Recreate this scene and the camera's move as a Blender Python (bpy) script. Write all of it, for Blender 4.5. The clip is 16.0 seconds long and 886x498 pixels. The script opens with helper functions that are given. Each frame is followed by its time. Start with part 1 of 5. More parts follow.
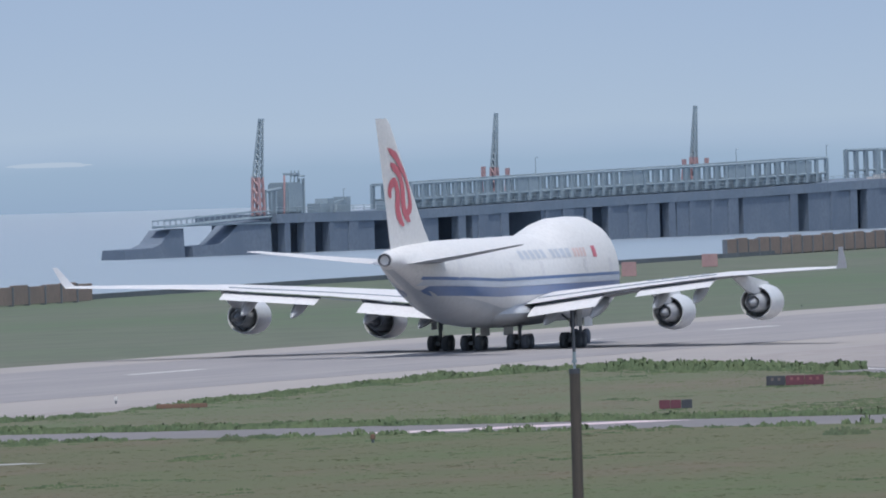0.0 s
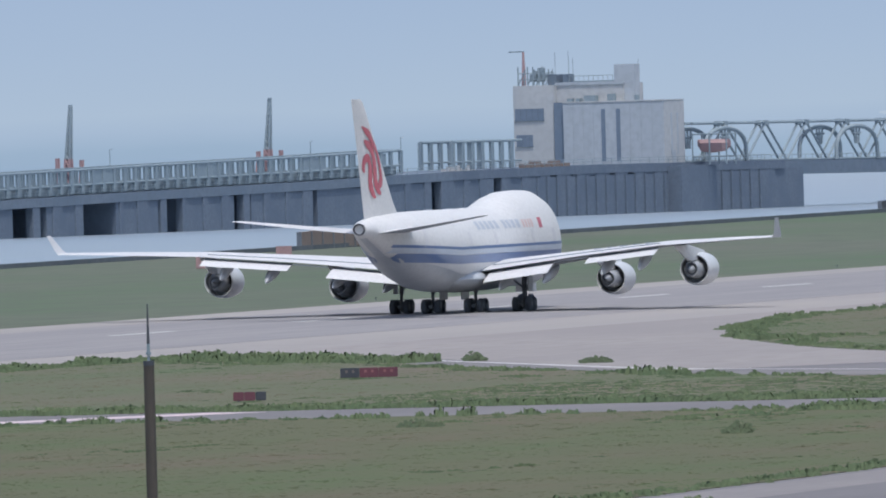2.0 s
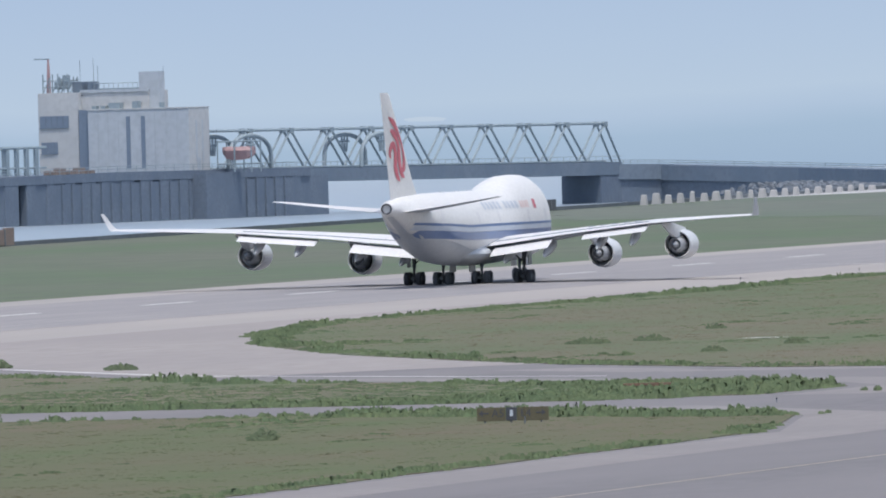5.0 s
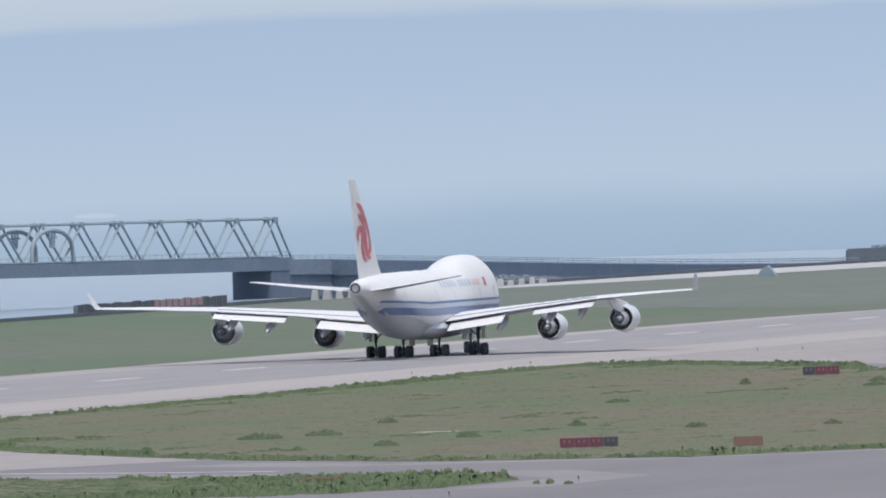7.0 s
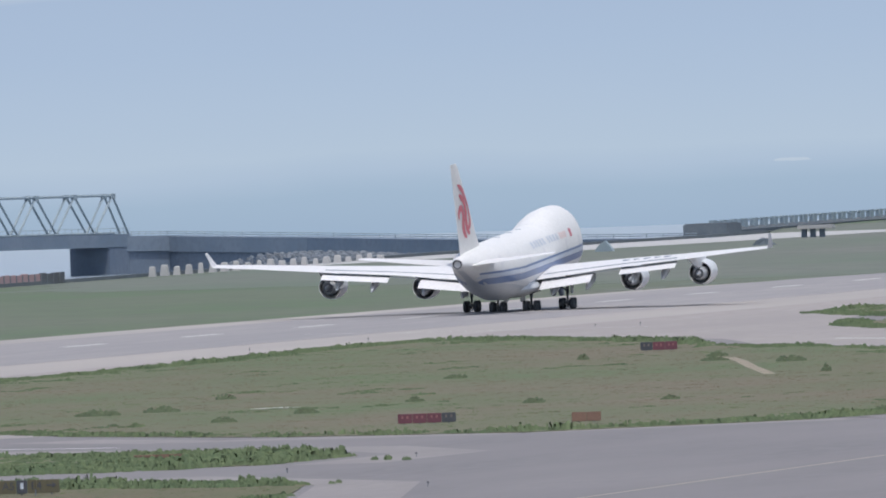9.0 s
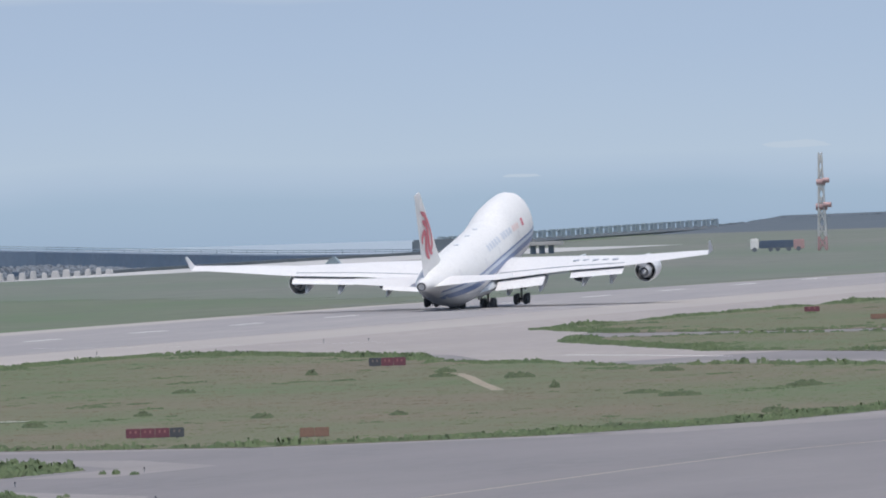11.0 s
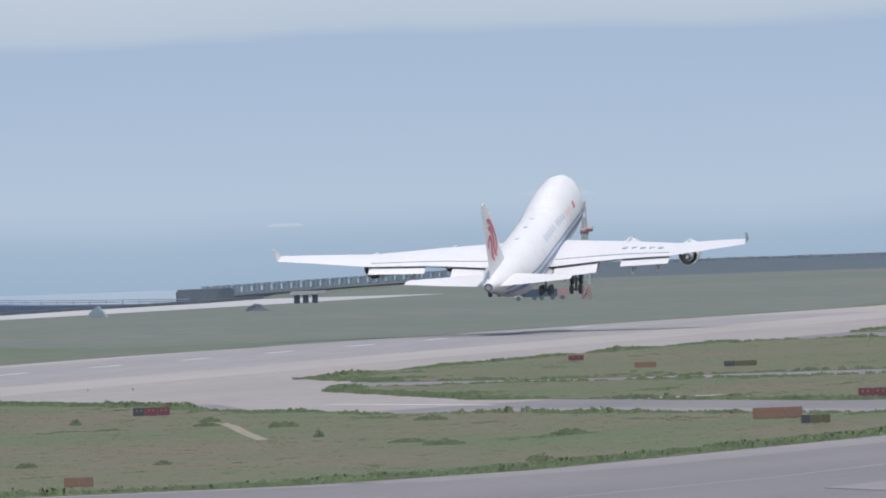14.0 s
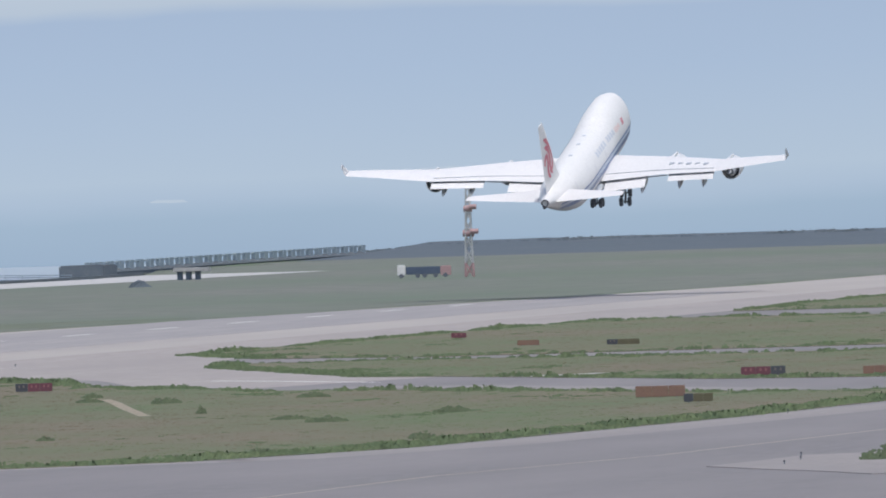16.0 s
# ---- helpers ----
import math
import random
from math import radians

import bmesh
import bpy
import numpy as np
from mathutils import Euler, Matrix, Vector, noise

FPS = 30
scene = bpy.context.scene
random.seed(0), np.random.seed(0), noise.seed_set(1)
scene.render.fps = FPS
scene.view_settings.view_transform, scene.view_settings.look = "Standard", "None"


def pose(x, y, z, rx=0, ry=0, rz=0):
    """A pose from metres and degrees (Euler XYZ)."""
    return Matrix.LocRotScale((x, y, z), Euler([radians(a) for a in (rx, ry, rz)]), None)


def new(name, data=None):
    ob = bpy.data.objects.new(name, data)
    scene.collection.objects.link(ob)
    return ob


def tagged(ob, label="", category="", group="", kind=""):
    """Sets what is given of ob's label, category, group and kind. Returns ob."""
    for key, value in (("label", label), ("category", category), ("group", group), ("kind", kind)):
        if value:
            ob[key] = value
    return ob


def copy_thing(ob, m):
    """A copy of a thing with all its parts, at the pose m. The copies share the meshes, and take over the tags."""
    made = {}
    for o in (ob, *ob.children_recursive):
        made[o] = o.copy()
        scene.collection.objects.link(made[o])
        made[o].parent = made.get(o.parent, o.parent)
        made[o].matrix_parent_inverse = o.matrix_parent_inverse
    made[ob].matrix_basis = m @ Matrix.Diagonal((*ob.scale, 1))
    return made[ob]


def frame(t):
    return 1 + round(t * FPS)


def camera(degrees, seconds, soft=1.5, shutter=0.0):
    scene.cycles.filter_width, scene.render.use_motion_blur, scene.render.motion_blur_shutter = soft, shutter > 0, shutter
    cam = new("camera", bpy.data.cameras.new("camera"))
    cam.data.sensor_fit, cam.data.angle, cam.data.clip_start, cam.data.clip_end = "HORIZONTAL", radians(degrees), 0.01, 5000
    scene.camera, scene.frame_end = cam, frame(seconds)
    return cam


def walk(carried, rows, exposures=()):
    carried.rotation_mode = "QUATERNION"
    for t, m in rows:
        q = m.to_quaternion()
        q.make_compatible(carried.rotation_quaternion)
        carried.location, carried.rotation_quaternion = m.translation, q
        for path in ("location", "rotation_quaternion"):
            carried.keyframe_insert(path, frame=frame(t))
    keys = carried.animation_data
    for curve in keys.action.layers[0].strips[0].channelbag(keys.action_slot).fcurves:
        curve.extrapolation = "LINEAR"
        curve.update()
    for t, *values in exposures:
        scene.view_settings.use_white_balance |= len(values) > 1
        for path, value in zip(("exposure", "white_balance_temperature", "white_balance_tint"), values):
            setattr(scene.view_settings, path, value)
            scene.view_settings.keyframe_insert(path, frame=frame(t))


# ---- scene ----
cam = camera(2.7078, 16.0, soft=1.9)

# The camera stands on a deck about 19 m above the airfield and only turns.
# +y is the runway's heading, x is to its right, z = 0 is the airfield.
EYE = (0.0, 0.0, 19.18)


def view(bearing, tilt, lean):
    return pose(*EYE, 0, 0, -bearing) @ pose(0, 0, 0, 90 + tilt) @ pose(0, 0, 0, 0, 0, -lean)


LOOK = [
    (0, -14.9687, -0.4148, 1.644),
    (0.5, -14.6635, -0.4336, 1.521),
    (1, -14.3420, -0.4452, 1.442),
    (1.5, -14.0154, -0.4801, 1.426),
    (2, -13.6685, -0.4750, 1.552),
    (2.5, -13.4828, -0.4658, 1.606),
    (3, -13.5942, -0.4460, 1.722),
    (3.5, -13.1448, -0.5423, 1.686),
    (4, -12.7751, -0.5028, 1.660),
    (4.2, -12.6124, -0.4994, 1.641),
    (6.3, -11.5926, -0.3376, 1.838),
    (6.5, -11.4139, -0.2743, 1.973),
    (7, -11.2020, -0.2299, 1.944),
    (7.5, -11.0025, -0.2855, 1.977),
    (8, -10.9784, -0.3186, 1.929),
    (8.5, -10.8954, -0.3353, 1.950),
    (9, -10.7081, -0.3205, 2.077),
    (9.5, -10.4616, -0.3012, 2.083),
    (9.7, -10.3556, -0.2928, 2.053),
    (11.8, -9.5839, -0.2871, 1.691),
    (12, -9.4911, -0.2673, 1.669),
    (12.5, -9.2962, -0.2409, 1.644),
    (13, -9.1406, -0.2254, 1.694),
    (13.5, -9.0406, -0.2055, 1.772),
    (14, -9.1516, -0.1739, 1.963),
    (14.5, -9.0448, -0.1830, 1.832),
    (15, -8.9242, -0.2102, 1.802),
    (15.5, -8.8484, -0.2358, 1.751),
    (16, -8.7971, -0.2545, 1.720),
]
walk(cam, [(t, view(b, e, r)) for t, b, e, r in LOOK], [(0, -0.12, 6150, 10), (2.4, -0.10, 6200, 10), (3.1, 0.03, 6240, 10), (4, 0.05, 6270, 10), (6.4, 0.10, 6420, 10), (7.5, 0.0, 6420, 10), (9, 0.0, 6420, 10), (16, -0.02, 6420, 10)])

# ---- light ----
SUN_TO = Vector((0.16, -0.30, 1.0)).normalized()
world = bpy.data.worlds.new("world")
scene.world = world
world.use_nodes = True
wn = world.node_tree.nodes
sky = wn.new("ShaderNodeTexSky")
sky.sky_type = "NISHITA"
sky.sun_disc = False
sky.sun_elevation = math.asin(SUN_TO.z)
sky.sun_rotation = math.atan2(SUN_TO.x, SUN_TO.y)
sky.air_density, sky.dust_density, sky.ozone_density = 1.0, 3.0, 1.0
wn["Background"].inputs["Strength"].default_value = 0.15
world.node_tree.links.new(sky.outputs["Color"], wn["Background"].inputs["Color"])
sun = new("sun", bpy.data.lights.new("sun", "SUN"))
sun.data.energy, sun.data.angle, sun.data.color = 2.45, radians(0.6), (1.0, 0.965, 0.91)
sun.matrix_world = SUN_TO.to_track_quat("Z", "Y").to_matrix().to_4x4()
scene.view_settings.exposure = 0.0


# ---- materials ----
def lin(r, g, b):
    f = lambda c: (c / 255 / 12.92) if c < 10 else ((c / 255 + 0.055) / 1.055) ** 2.4
    return (f(r), f(g), f(b), 1.0)


def surface(name, a, b=None, rough=0.6, metal=0.0, scale=1.0, fine=8.0, bump=0.0, stretch=(1, 1, 1), c=None, island=0.0):
    """Two colours mixed by noise at two scales, with fine relief."""
    m = bpy.data.materials.new(name)
    m.use_nodes = True
    n, l = m.node_tree.nodes, m.node_tree.links
    bs = n["Principled BSDF"]
    bs.inputs["Roughness"].default_value, bs.inputs["Metallic"].default_value = rough, metal
    b = b or tuple(x * 0.82 for x in a[:3]) + (1,)
    co = n.new("ShaderNodeTexCoord")
    mp = n.new("ShaderNodeMapping")
    mp.inputs["Scale"].default_value = stretch
    l.new(co.outputs["Object"], mp.inputs["Vector"])
    n1, n2 = n.new("ShaderNodeTexNoise"), n.new("ShaderNodeTexNoise")
    n1.inputs["Scale"].default_value, n2.inputs["Scale"].default_value = scale, scale * fine
    n1.inputs["Detail"].default_value, n2.inputs["Detail"].default_value = 5, 4
    r1 = n.new("ShaderNodeValToRGB")
    r1.color_ramp.elements[0].position, r1.color_ramp.elements[1].position = 0.36, 0.64
    r1.color_ramp.elements[0].color, r1.color_ramp.elements[1].color = a, b
    l.new(mp.outputs["Vector"], n1.inputs["Vector"])
    l.new(mp.outputs["Vector"], n2.inputs["Vector"])
    l.new(n1.outputs["Fac"], r1.inputs["Fac"])
    mix = n.new("ShaderNodeMix")
    mix.data_type = "RGBA"
    r2 = n.new("ShaderNodeValToRGB")
    r2.color_ramp.elements[0].position, r2.color_ramp.elements[1].position = 0.42, 0.68
    r2.color_ramp.elements[0].color, r2.color_ramp.elements[1].color = (0, 0, 0, 1), (1, 1, 1, 1)
    l.new(n2.outputs["Fac"], r2.inputs["Fac"])
    l.new(r2.outputs["Color"], mix.inputs["Factor"])
    l.new(r1.outputs["Color"], mix.inputs["A"])
    mix.inputs["B"].default_value = c or tuple(0.5 * (p + q) * 0.9 for p, q in zip(a[:3], b[:3])) + (1,)
    out = mix.outputs["Result"]
    if island:
        geo, hs = n.new("ShaderNodeNewGeometry"), n.new("ShaderNodeHueSaturation")
        mr = n.new("ShaderNodeMapRange")
        mr.inputs["To Min"].default_value, mr.inputs["To Max"].default_value = 1 - island, 1 + island
        l.new(geo.outputs["Random Per Island"], mr.inputs["Value"])
        l.new(mr.outputs["Result"], hs.inputs["Value"])
        l.new(out, hs.inputs["Color"])
        out = hs.outputs["Color"]
    l.new(out, bs.inputs["Base Color"])
    if bump:
        bp = n.new("ShaderNodeBump")
        bp.inputs["Strength"].default_value, bp.inputs["Distance"].default_value = bump, 0.1
        l.new(n2.outputs["Fac"], bp.inputs["Height"])
        l.new(bp.outputs["Normal"], bs.inputs["Normal"])
    return m


def paint(name, a, rough=0.35, metal=0.0, dirt=0.93):
    return surface(name, a, tuple(x * dirt for x in a[:3]) + (1,), rough, metal, 0.35, 9.0)


# Grass colours are nudged towards blue for haze, most in the far field.
M_GRASS = surface("mown_grass", (0.090, 0.124, 0.056, 1), (0.144, 0.121, 0.084, 1), 0.95, 0, 0.035, 14, 0.6, (1, 0.35, 1), (0.112, 0.114, 0.068, 1))
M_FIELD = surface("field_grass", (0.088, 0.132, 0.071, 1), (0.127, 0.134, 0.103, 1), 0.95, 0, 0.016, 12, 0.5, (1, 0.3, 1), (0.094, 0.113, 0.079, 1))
M_OLIVE = surface("olive_grass", (0.078, 0.108, 0.038, 1), (0.122, 0.102, 0.062, 1), 0.9, 0, 0.05, 10, 0, (1, 0.3, 1), (0.094, 0.100, 0.048, 1), 0.08)
M_TUFT = surface("tall_grass", (0.090, 0.143, 0.056, 1), (0.112, 0.150, 0.065, 1), 0.9, 0, 0.08, 12, 0, (1, 1, 1), None, 0.06)
M_LEAF = surface("weed_leaves", (0.069, 0.109, 0.057, 1), (0.113, 0.151, 0.077, 1), 0.9, 0, 0.12, 8, 0, (1, 1, 1), None, 0.14)
M_BUSH = surface("shrub_leaves", (0.066, 0.096, 0.056, 1), (0.09, 0.118, 0.066, 1), 0.9, 0, 0.9, 6, 0, (1, 1, 1), None, 0.12)
# Coast shrub colour is shifted to blue-grey for the haze before it.
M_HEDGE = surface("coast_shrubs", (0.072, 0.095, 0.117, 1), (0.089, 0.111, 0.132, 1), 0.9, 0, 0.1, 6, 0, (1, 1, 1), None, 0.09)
M_CONC = surface("worn_concrete", (0.352, 0.326, 0.306, 1), (0.298, 0.278, 0.266, 1), 0.85, 0, 0.05, 12, 0.15, (1, 0.12, 1), (0.33, 0.305, 0.296, 1))
M_TAXI = surface("taxiway_asphalt", (0.158, 0.150, 0.156, 1), (0.198, 0.186, 0.190, 1), 0.85, 0, 0.07, 14, 0.2, (1, 0.16, 1), (0.182, 0.172, 0.178, 1))
M_RUN = surface("runway_asphalt", (0.250, 0.240, 0.244, 1), (0.298, 0.281, 0.279, 1), 0.8, 0, 0.10, 10, 0.15, (1, 0.03, 1), (0.228, 0.220, 0.228, 1))
M_LINE = surface("worn_white_marking", (0.72, 0.71, 0.70, 1), (0.52, 0.51, 0.50, 1), 0.7, 0, 0.3, 8)
M_YELL = surface("worn_yellow_marking", (0.38, 0.335, 0.26, 1), (0.29, 0.265, 0.225, 1), 0.7, 0, 0.3, 8)
M_PINK = surface("pale_red_marking", (0.70, 0.56, 0.58, 1), (0.56, 0.48, 0.50, 1), 0.7, 0, 0.3, 8)
M_DIRT = surface("bare_earth", (0.30, 0.26, 0.20, 1), (0.24, 0.21, 0.16, 1), 0.95, 0, 0.2, 8)
# Shore and bank rock carry a blue haze tint in their colour.
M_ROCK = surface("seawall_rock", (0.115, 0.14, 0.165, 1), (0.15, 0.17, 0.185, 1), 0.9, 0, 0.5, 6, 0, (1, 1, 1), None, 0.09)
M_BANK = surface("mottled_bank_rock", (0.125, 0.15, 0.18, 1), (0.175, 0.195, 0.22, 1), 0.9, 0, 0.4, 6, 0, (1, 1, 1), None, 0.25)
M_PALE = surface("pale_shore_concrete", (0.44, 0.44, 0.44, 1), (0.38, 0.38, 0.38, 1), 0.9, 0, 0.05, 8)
# Pier concrete and steel are tinted slate blue to hold the sea haze.
M_PIER = surface("hazed_pier_concrete", (0.149, 0.197, 0.255, 1), (0.183, 0.226, 0.279, 1), 0.9, 0, 0.12, 7)
M_PIERD = surface("hazed_dark_concrete", (0.127, 0.166, 0.223, 1), (0.161, 0.200, 0.253, 1), 0.8, 0, 0.2, 7)
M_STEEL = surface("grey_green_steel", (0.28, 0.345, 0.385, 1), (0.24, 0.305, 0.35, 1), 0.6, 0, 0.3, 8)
M_BLDG = surface("pale_grey_cladding", (0.46, 0.50, 0.54, 1), (0.435, 0.475, 0.515, 1), 0.7, 0, 0.08, 10)
M_BLDC = surface("cream_wall", (0.53, 0.54, 0.545, 1), (0.47, 0.485, 0.495, 1), 0.75, 0, 0.08, 10)
M_BLDJ = surface("cladding_joint", (0.43, 0.465, 0.505, 1), None, 0.7)
M_WIN = surface("dark_glass", (0.17, 0.22, 0.29, 1), (0.19, 0.24, 0.31, 1), 0.45, 0, 0.3, 4)
# Red of distant things, paled in the colour itself for haze.
M_REDP = surface("hazed_red_paint", (0.44, 0.27, 0.275, 1), (0.4, 0.28, 0.285, 1), 0.6, 0, 0.5, 8)
M_NAVY = surface("dark_blue_paint", (0.07, 0.1, 0.16, 1), (0.09, 0.12, 0.18, 1), 0.6, 0, 0.5, 8)
M_REDS = surface("sign_red", (0.175, 0.060, 0.084, 1), (0.144, 0.055, 0.079, 1), 0.6, 0, 0.8, 8)
M_BLK = surface("black_panel", (0.06, 0.066, 0.085, 1), (0.08, 0.085, 0.1, 1), 0.5, 0, 0.8, 8)
M_ORNG = surface("orange_brown_panel", (0.252, 0.148, 0.108, 1), (0.217, 0.133, 0.108, 1), 0.6, 0, 0.8, 8)
M_BROWN = surface("rusty_brown_fence", (0.29, 0.222, 0.19, 1), (0.24, 0.195, 0.175, 1), 0.8, 0, 0.2, 8)
M_WOOD = surface("weathered_pole", (0.11, 0.092, 0.080, 1), (0.07, 0.062, 0.056, 1), 0.9, 0, 1.5, 12, 0.3, (6, 6, 0.5))
M_SBAR = surface("sign_bars", (0.33, 0.14, 0.15, 1), None, 0.6)
M_DRY = surface("dry_grass", (0.160, 0.127, 0.090, 1), (0.138, 0.124, 0.080, 1), 0.95, 0, 0.08, 12, 0, (1, 1, 1), None, 0.09)
M_SHO = surface("dusty_shoulder", (0.262, 0.242, 0.238, 1), (0.222, 0.207, 0.207, 1), 0.85, 0, 0.12, 10, 0.1, (1, 0.3, 1))
M_EXIT = surface("exit_concrete", (0.312, 0.286, 0.274, 1), (0.270, 0.249, 0.243, 1), 0.85, 0, 0.06, 10, 0.1, (1, 0.2, 1))
M_SIGY = surface("olive_yellow_panel", (0.130, 0.115, 0.070, 1), (0.115, 0.105, 0.066, 1), 0.6, 0, 0.8, 8)
# Field grass again, greyer and bluer to paint in haze with distance.
M_FAR = surface("hazed_far_grass", (0.110, 0.143, 0.104, 1), (0.148, 0.152, 0.135, 1), 0.95, 0, 0.014, 12, 0.4, (1, 0.3, 1), (0.112, 0.128, 0.107, 1))
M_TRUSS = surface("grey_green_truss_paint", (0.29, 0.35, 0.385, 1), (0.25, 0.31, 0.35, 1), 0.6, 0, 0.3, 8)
M_BARS = surface("pale_sign_bars", (0.2, 0.17, 0.16, 1), None, 0.6)
M_WHITE = paint("white_aircraft_paint", (0.74, 0.74, 0.735, 1), 0.45, 0, 0.97)
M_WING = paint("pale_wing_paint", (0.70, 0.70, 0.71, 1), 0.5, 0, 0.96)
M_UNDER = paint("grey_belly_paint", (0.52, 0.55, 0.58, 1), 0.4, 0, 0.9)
# Underwing grey is darkened in the colour for the shade below the wings.
M_WUND = paint("shaded_underwing_grey", (0.30, 0.33, 0.37, 1), 0.45, 0, 0.9)
M_BLUE = paint("blue_stripe_paint", (0.11, 0.19, 0.38, 1), 0.35)
M_PALEB = paint("pale_stripe_paint", (0.56, 0.62, 0.70, 1), 0.35)
M_RED = paint("red_emblem_paint", (0.6, 0.135, 0.18, 1), 0.4)
M_NAC = paint("nacelle_paint", (0.66, 0.68, 0.70, 1), 0.35)
M_METAL = surface("bare_engine_metal", (0.46, 0.48, 0.50, 1), (0.37, 0.39, 0.42, 1), 0.5, 0.1, 0.8, 8)
# Duct and tyre darks are lifted towards blue to hold the haze.
M_DARK = surface("hazed_duct_grey", (0.30, 0.34, 0.41, 1), (0.33, 0.37, 0.43, 1), 0.7, 0, 0.8, 8)
M_TYRE = surface("hazed_tyre_rubber", (0.12, 0.138, 0.17, 1), (0.14, 0.155, 0.185, 1), 0.85, 0, 2, 8)
M_GEAR = surface("landing_gear_steel", (0.2, 0.225, 0.26, 1), (0.16, 0.18, 0.21, 1), 0.5, 0.3, 1, 8)
M_TITLE = paint("grey_blue_title_paint", (0.56, 0.60, 0.66, 1), 0.4)
M_TITLR = paint("orange_red_title_paint", (0.78, 0.60, 0.57, 1), 0.4)


# ---- building helpers ----
def mesh_of(bm, name, mats, smooth=False, angle=None):
    me = bpy.data.meshes.new(name)
    bmesh.ops.recalc_face_normals(bm, faces=bm.faces)
    bm.to_mesh(me)
    bm.free()
    for m in mats if isinstance(mats, (list, tuple)) else [mats]:
        me.materials.append(m)
    if smooth:
        for p in me.polygons:
            p.use_smooth = True
        if angle:
            me.set_sharp_from_angle(angle=radians(angle))
    return me


def part(name, bm, mats, parent=None, label="", smooth=False, angle=40, at=None):
    ob = new(name, mesh_of(bm, name, mats, smooth, angle))
    if parent is not None:
        ob.parent = parent
    if at is not None:
        ob.matrix_basis = at
    if label:
        ob["label"] = label
    return ob


def empty(name, m=None):
    ob = new(name)
    if m is not None:
        ob.matrix_basis = m
    return ob


def box(bm, x0, x1, y0, y1, z0, z1, m=None):
    vs = [bm.verts.new(v) for v in ((x0, y0, z0), (x1, y0, z0), (x1, y1, z0), (x0, y1, z0), (x0, y0, z1), (x1, y0, z1), (x1, y1, z1), (x0, y1, z1))]
    for f in ((0, 3, 2, 1), (4, 5, 6, 7), (0, 1, 5, 4), (1, 2, 6, 5), (2, 3, 7, 6), (3, 0, 4, 7)):
        bm.faces.new([vs[i] for i in f])
    if m is not None:
        bmesh.ops.transform(bm, matrix=m, verts=vs)
    return vs


def bbox(*a, bevel=0.0):
    bm = bmesh.new()
    box(bm, *a)
    if bevel:
        bmesh.ops.bevel(bm, geom=bm.edges[:], offset=bevel, segments=2, affect="EDGES")
    return bm


def bar(bm, a, b, w, n=6, w1=None):
    """A round bar from a to b."""
    a, b = Vector(a), Vector(b)
    q = (b - a).to_track_quat("Z", "Y").to_matrix()
    w1 = w if w1 is None else w1
    lo = [bm.verts.new(a + q @ Vector((w * math.cos(k * math.tau / n), w * math.sin(k * math.tau / n), 0))) for k in range(n)]
    hi = [bm.verts.new(b + q @ Vector((w1 * math.cos(k * math.tau / n), w1 * math.sin(k * math.tau / n), 0))) for k in range(n)]
    for k in range(n):
        bm.faces.new((lo[k], lo[(k + 1) % n], hi[(k + 1) % n], hi[k]))
    bm.faces.new(lo[::-1])
    bm.faces.new(hi)


def loft(bm, rings, caps=True, closed=True):
    """Skins rings of points of equal count."""
    vs = [[bm.verts.new(p) for p in r] for r in rings]
    n = len(vs[0])
    for a, b in zip(vs, vs[1:]):
        for k in range(n if closed else n - 1):
            bm.faces.new((a[k], a[(k + 1) % n], b[(k + 1) % n], b[k]))
    if caps and closed:
        bm.faces.new(vs[0][::-1])
        bm.faces.new(vs[-1])
    return vs


def slab(pts, z0, z1):
    bm = bmesh.new()
    top = [bm.verts.new((x, y, z1)) for x, y in pts]
    bot = [bm.verts.new((x, y, z0)) for x, y in pts]
    bm.faces.new(top)
    for k in range(len(pts)):
        j = (k + 1) % len(pts)
        bm.faces.new((top[k], top[j], bot[j], bot[k]))
    return bm


def inside(x, y, poly):
    c = False
    for (x0, y0), (x1, y1) in zip(poly, poly[1:] + poly[:1]):
        if (y0 > y) != (y1 > y) and x < (x1 - x0) * (y - y0) / (y1 - y0) + x0:
            c = not c
    return c


def rounded(poly, step=9.0, rough=0.5):
    """Splits a polygon's edges and lets them wander a little."""
    out = []
    for (x0, y0), (x1, y1) in zip(poly, poly[1:] + poly[:1]):
        n = max(1, int(math.hypot(x1 - x0, y1 - y0) / step))
        for k in range(n):
            f = k / n
            x, y = x0 + f * (x1 - x0), y0 + f * (y1 - y0)
            w = noise.noise(Vector((x * 0.07, y * 0.05, 3.1))) * rough
            out.append((x + w, y + w * 2))
    return out


# ---- the place ----
bm = bmesh.new()
bmesh.ops.create_circle(bm, cap_ends=True, radius=4940, segments=96)
M_SEA = bpy.data.materials.new("sea_water")
M_SEA.use_nodes = True
n, l = M_SEA.node_tree.nodes, M_SEA.node_tree.links
bs = n["Principled BSDF"]
bs.inputs["Base Color"].default_value = (0.285, 0.342, 0.40, 1)
bs.inputs["Roughness"].default_value, bs.inputs["IOR"].default_value = 0.32, 1.33
co, mp, nz, bp = n.new("ShaderNodeTexCoord"), n.new("ShaderNodeMapping"), n.new("ShaderNodeTexNoise"), n.new("ShaderNodeBump")
mp.inputs["Scale"].default_value = (0.25, 0.06, 1)
nz.inputs["Scale"].default_value, nz.inputs["Detail"].default_value = 1.0, 4
bp.inputs["Strength"].default_value, bp.inputs["Distance"].default_value = 0.55, 0.4
l.new(co.outputs["Object"], mp.inputs["Vector"]), l.new(mp.outputs["Vector"], nz.inputs["Vector"])
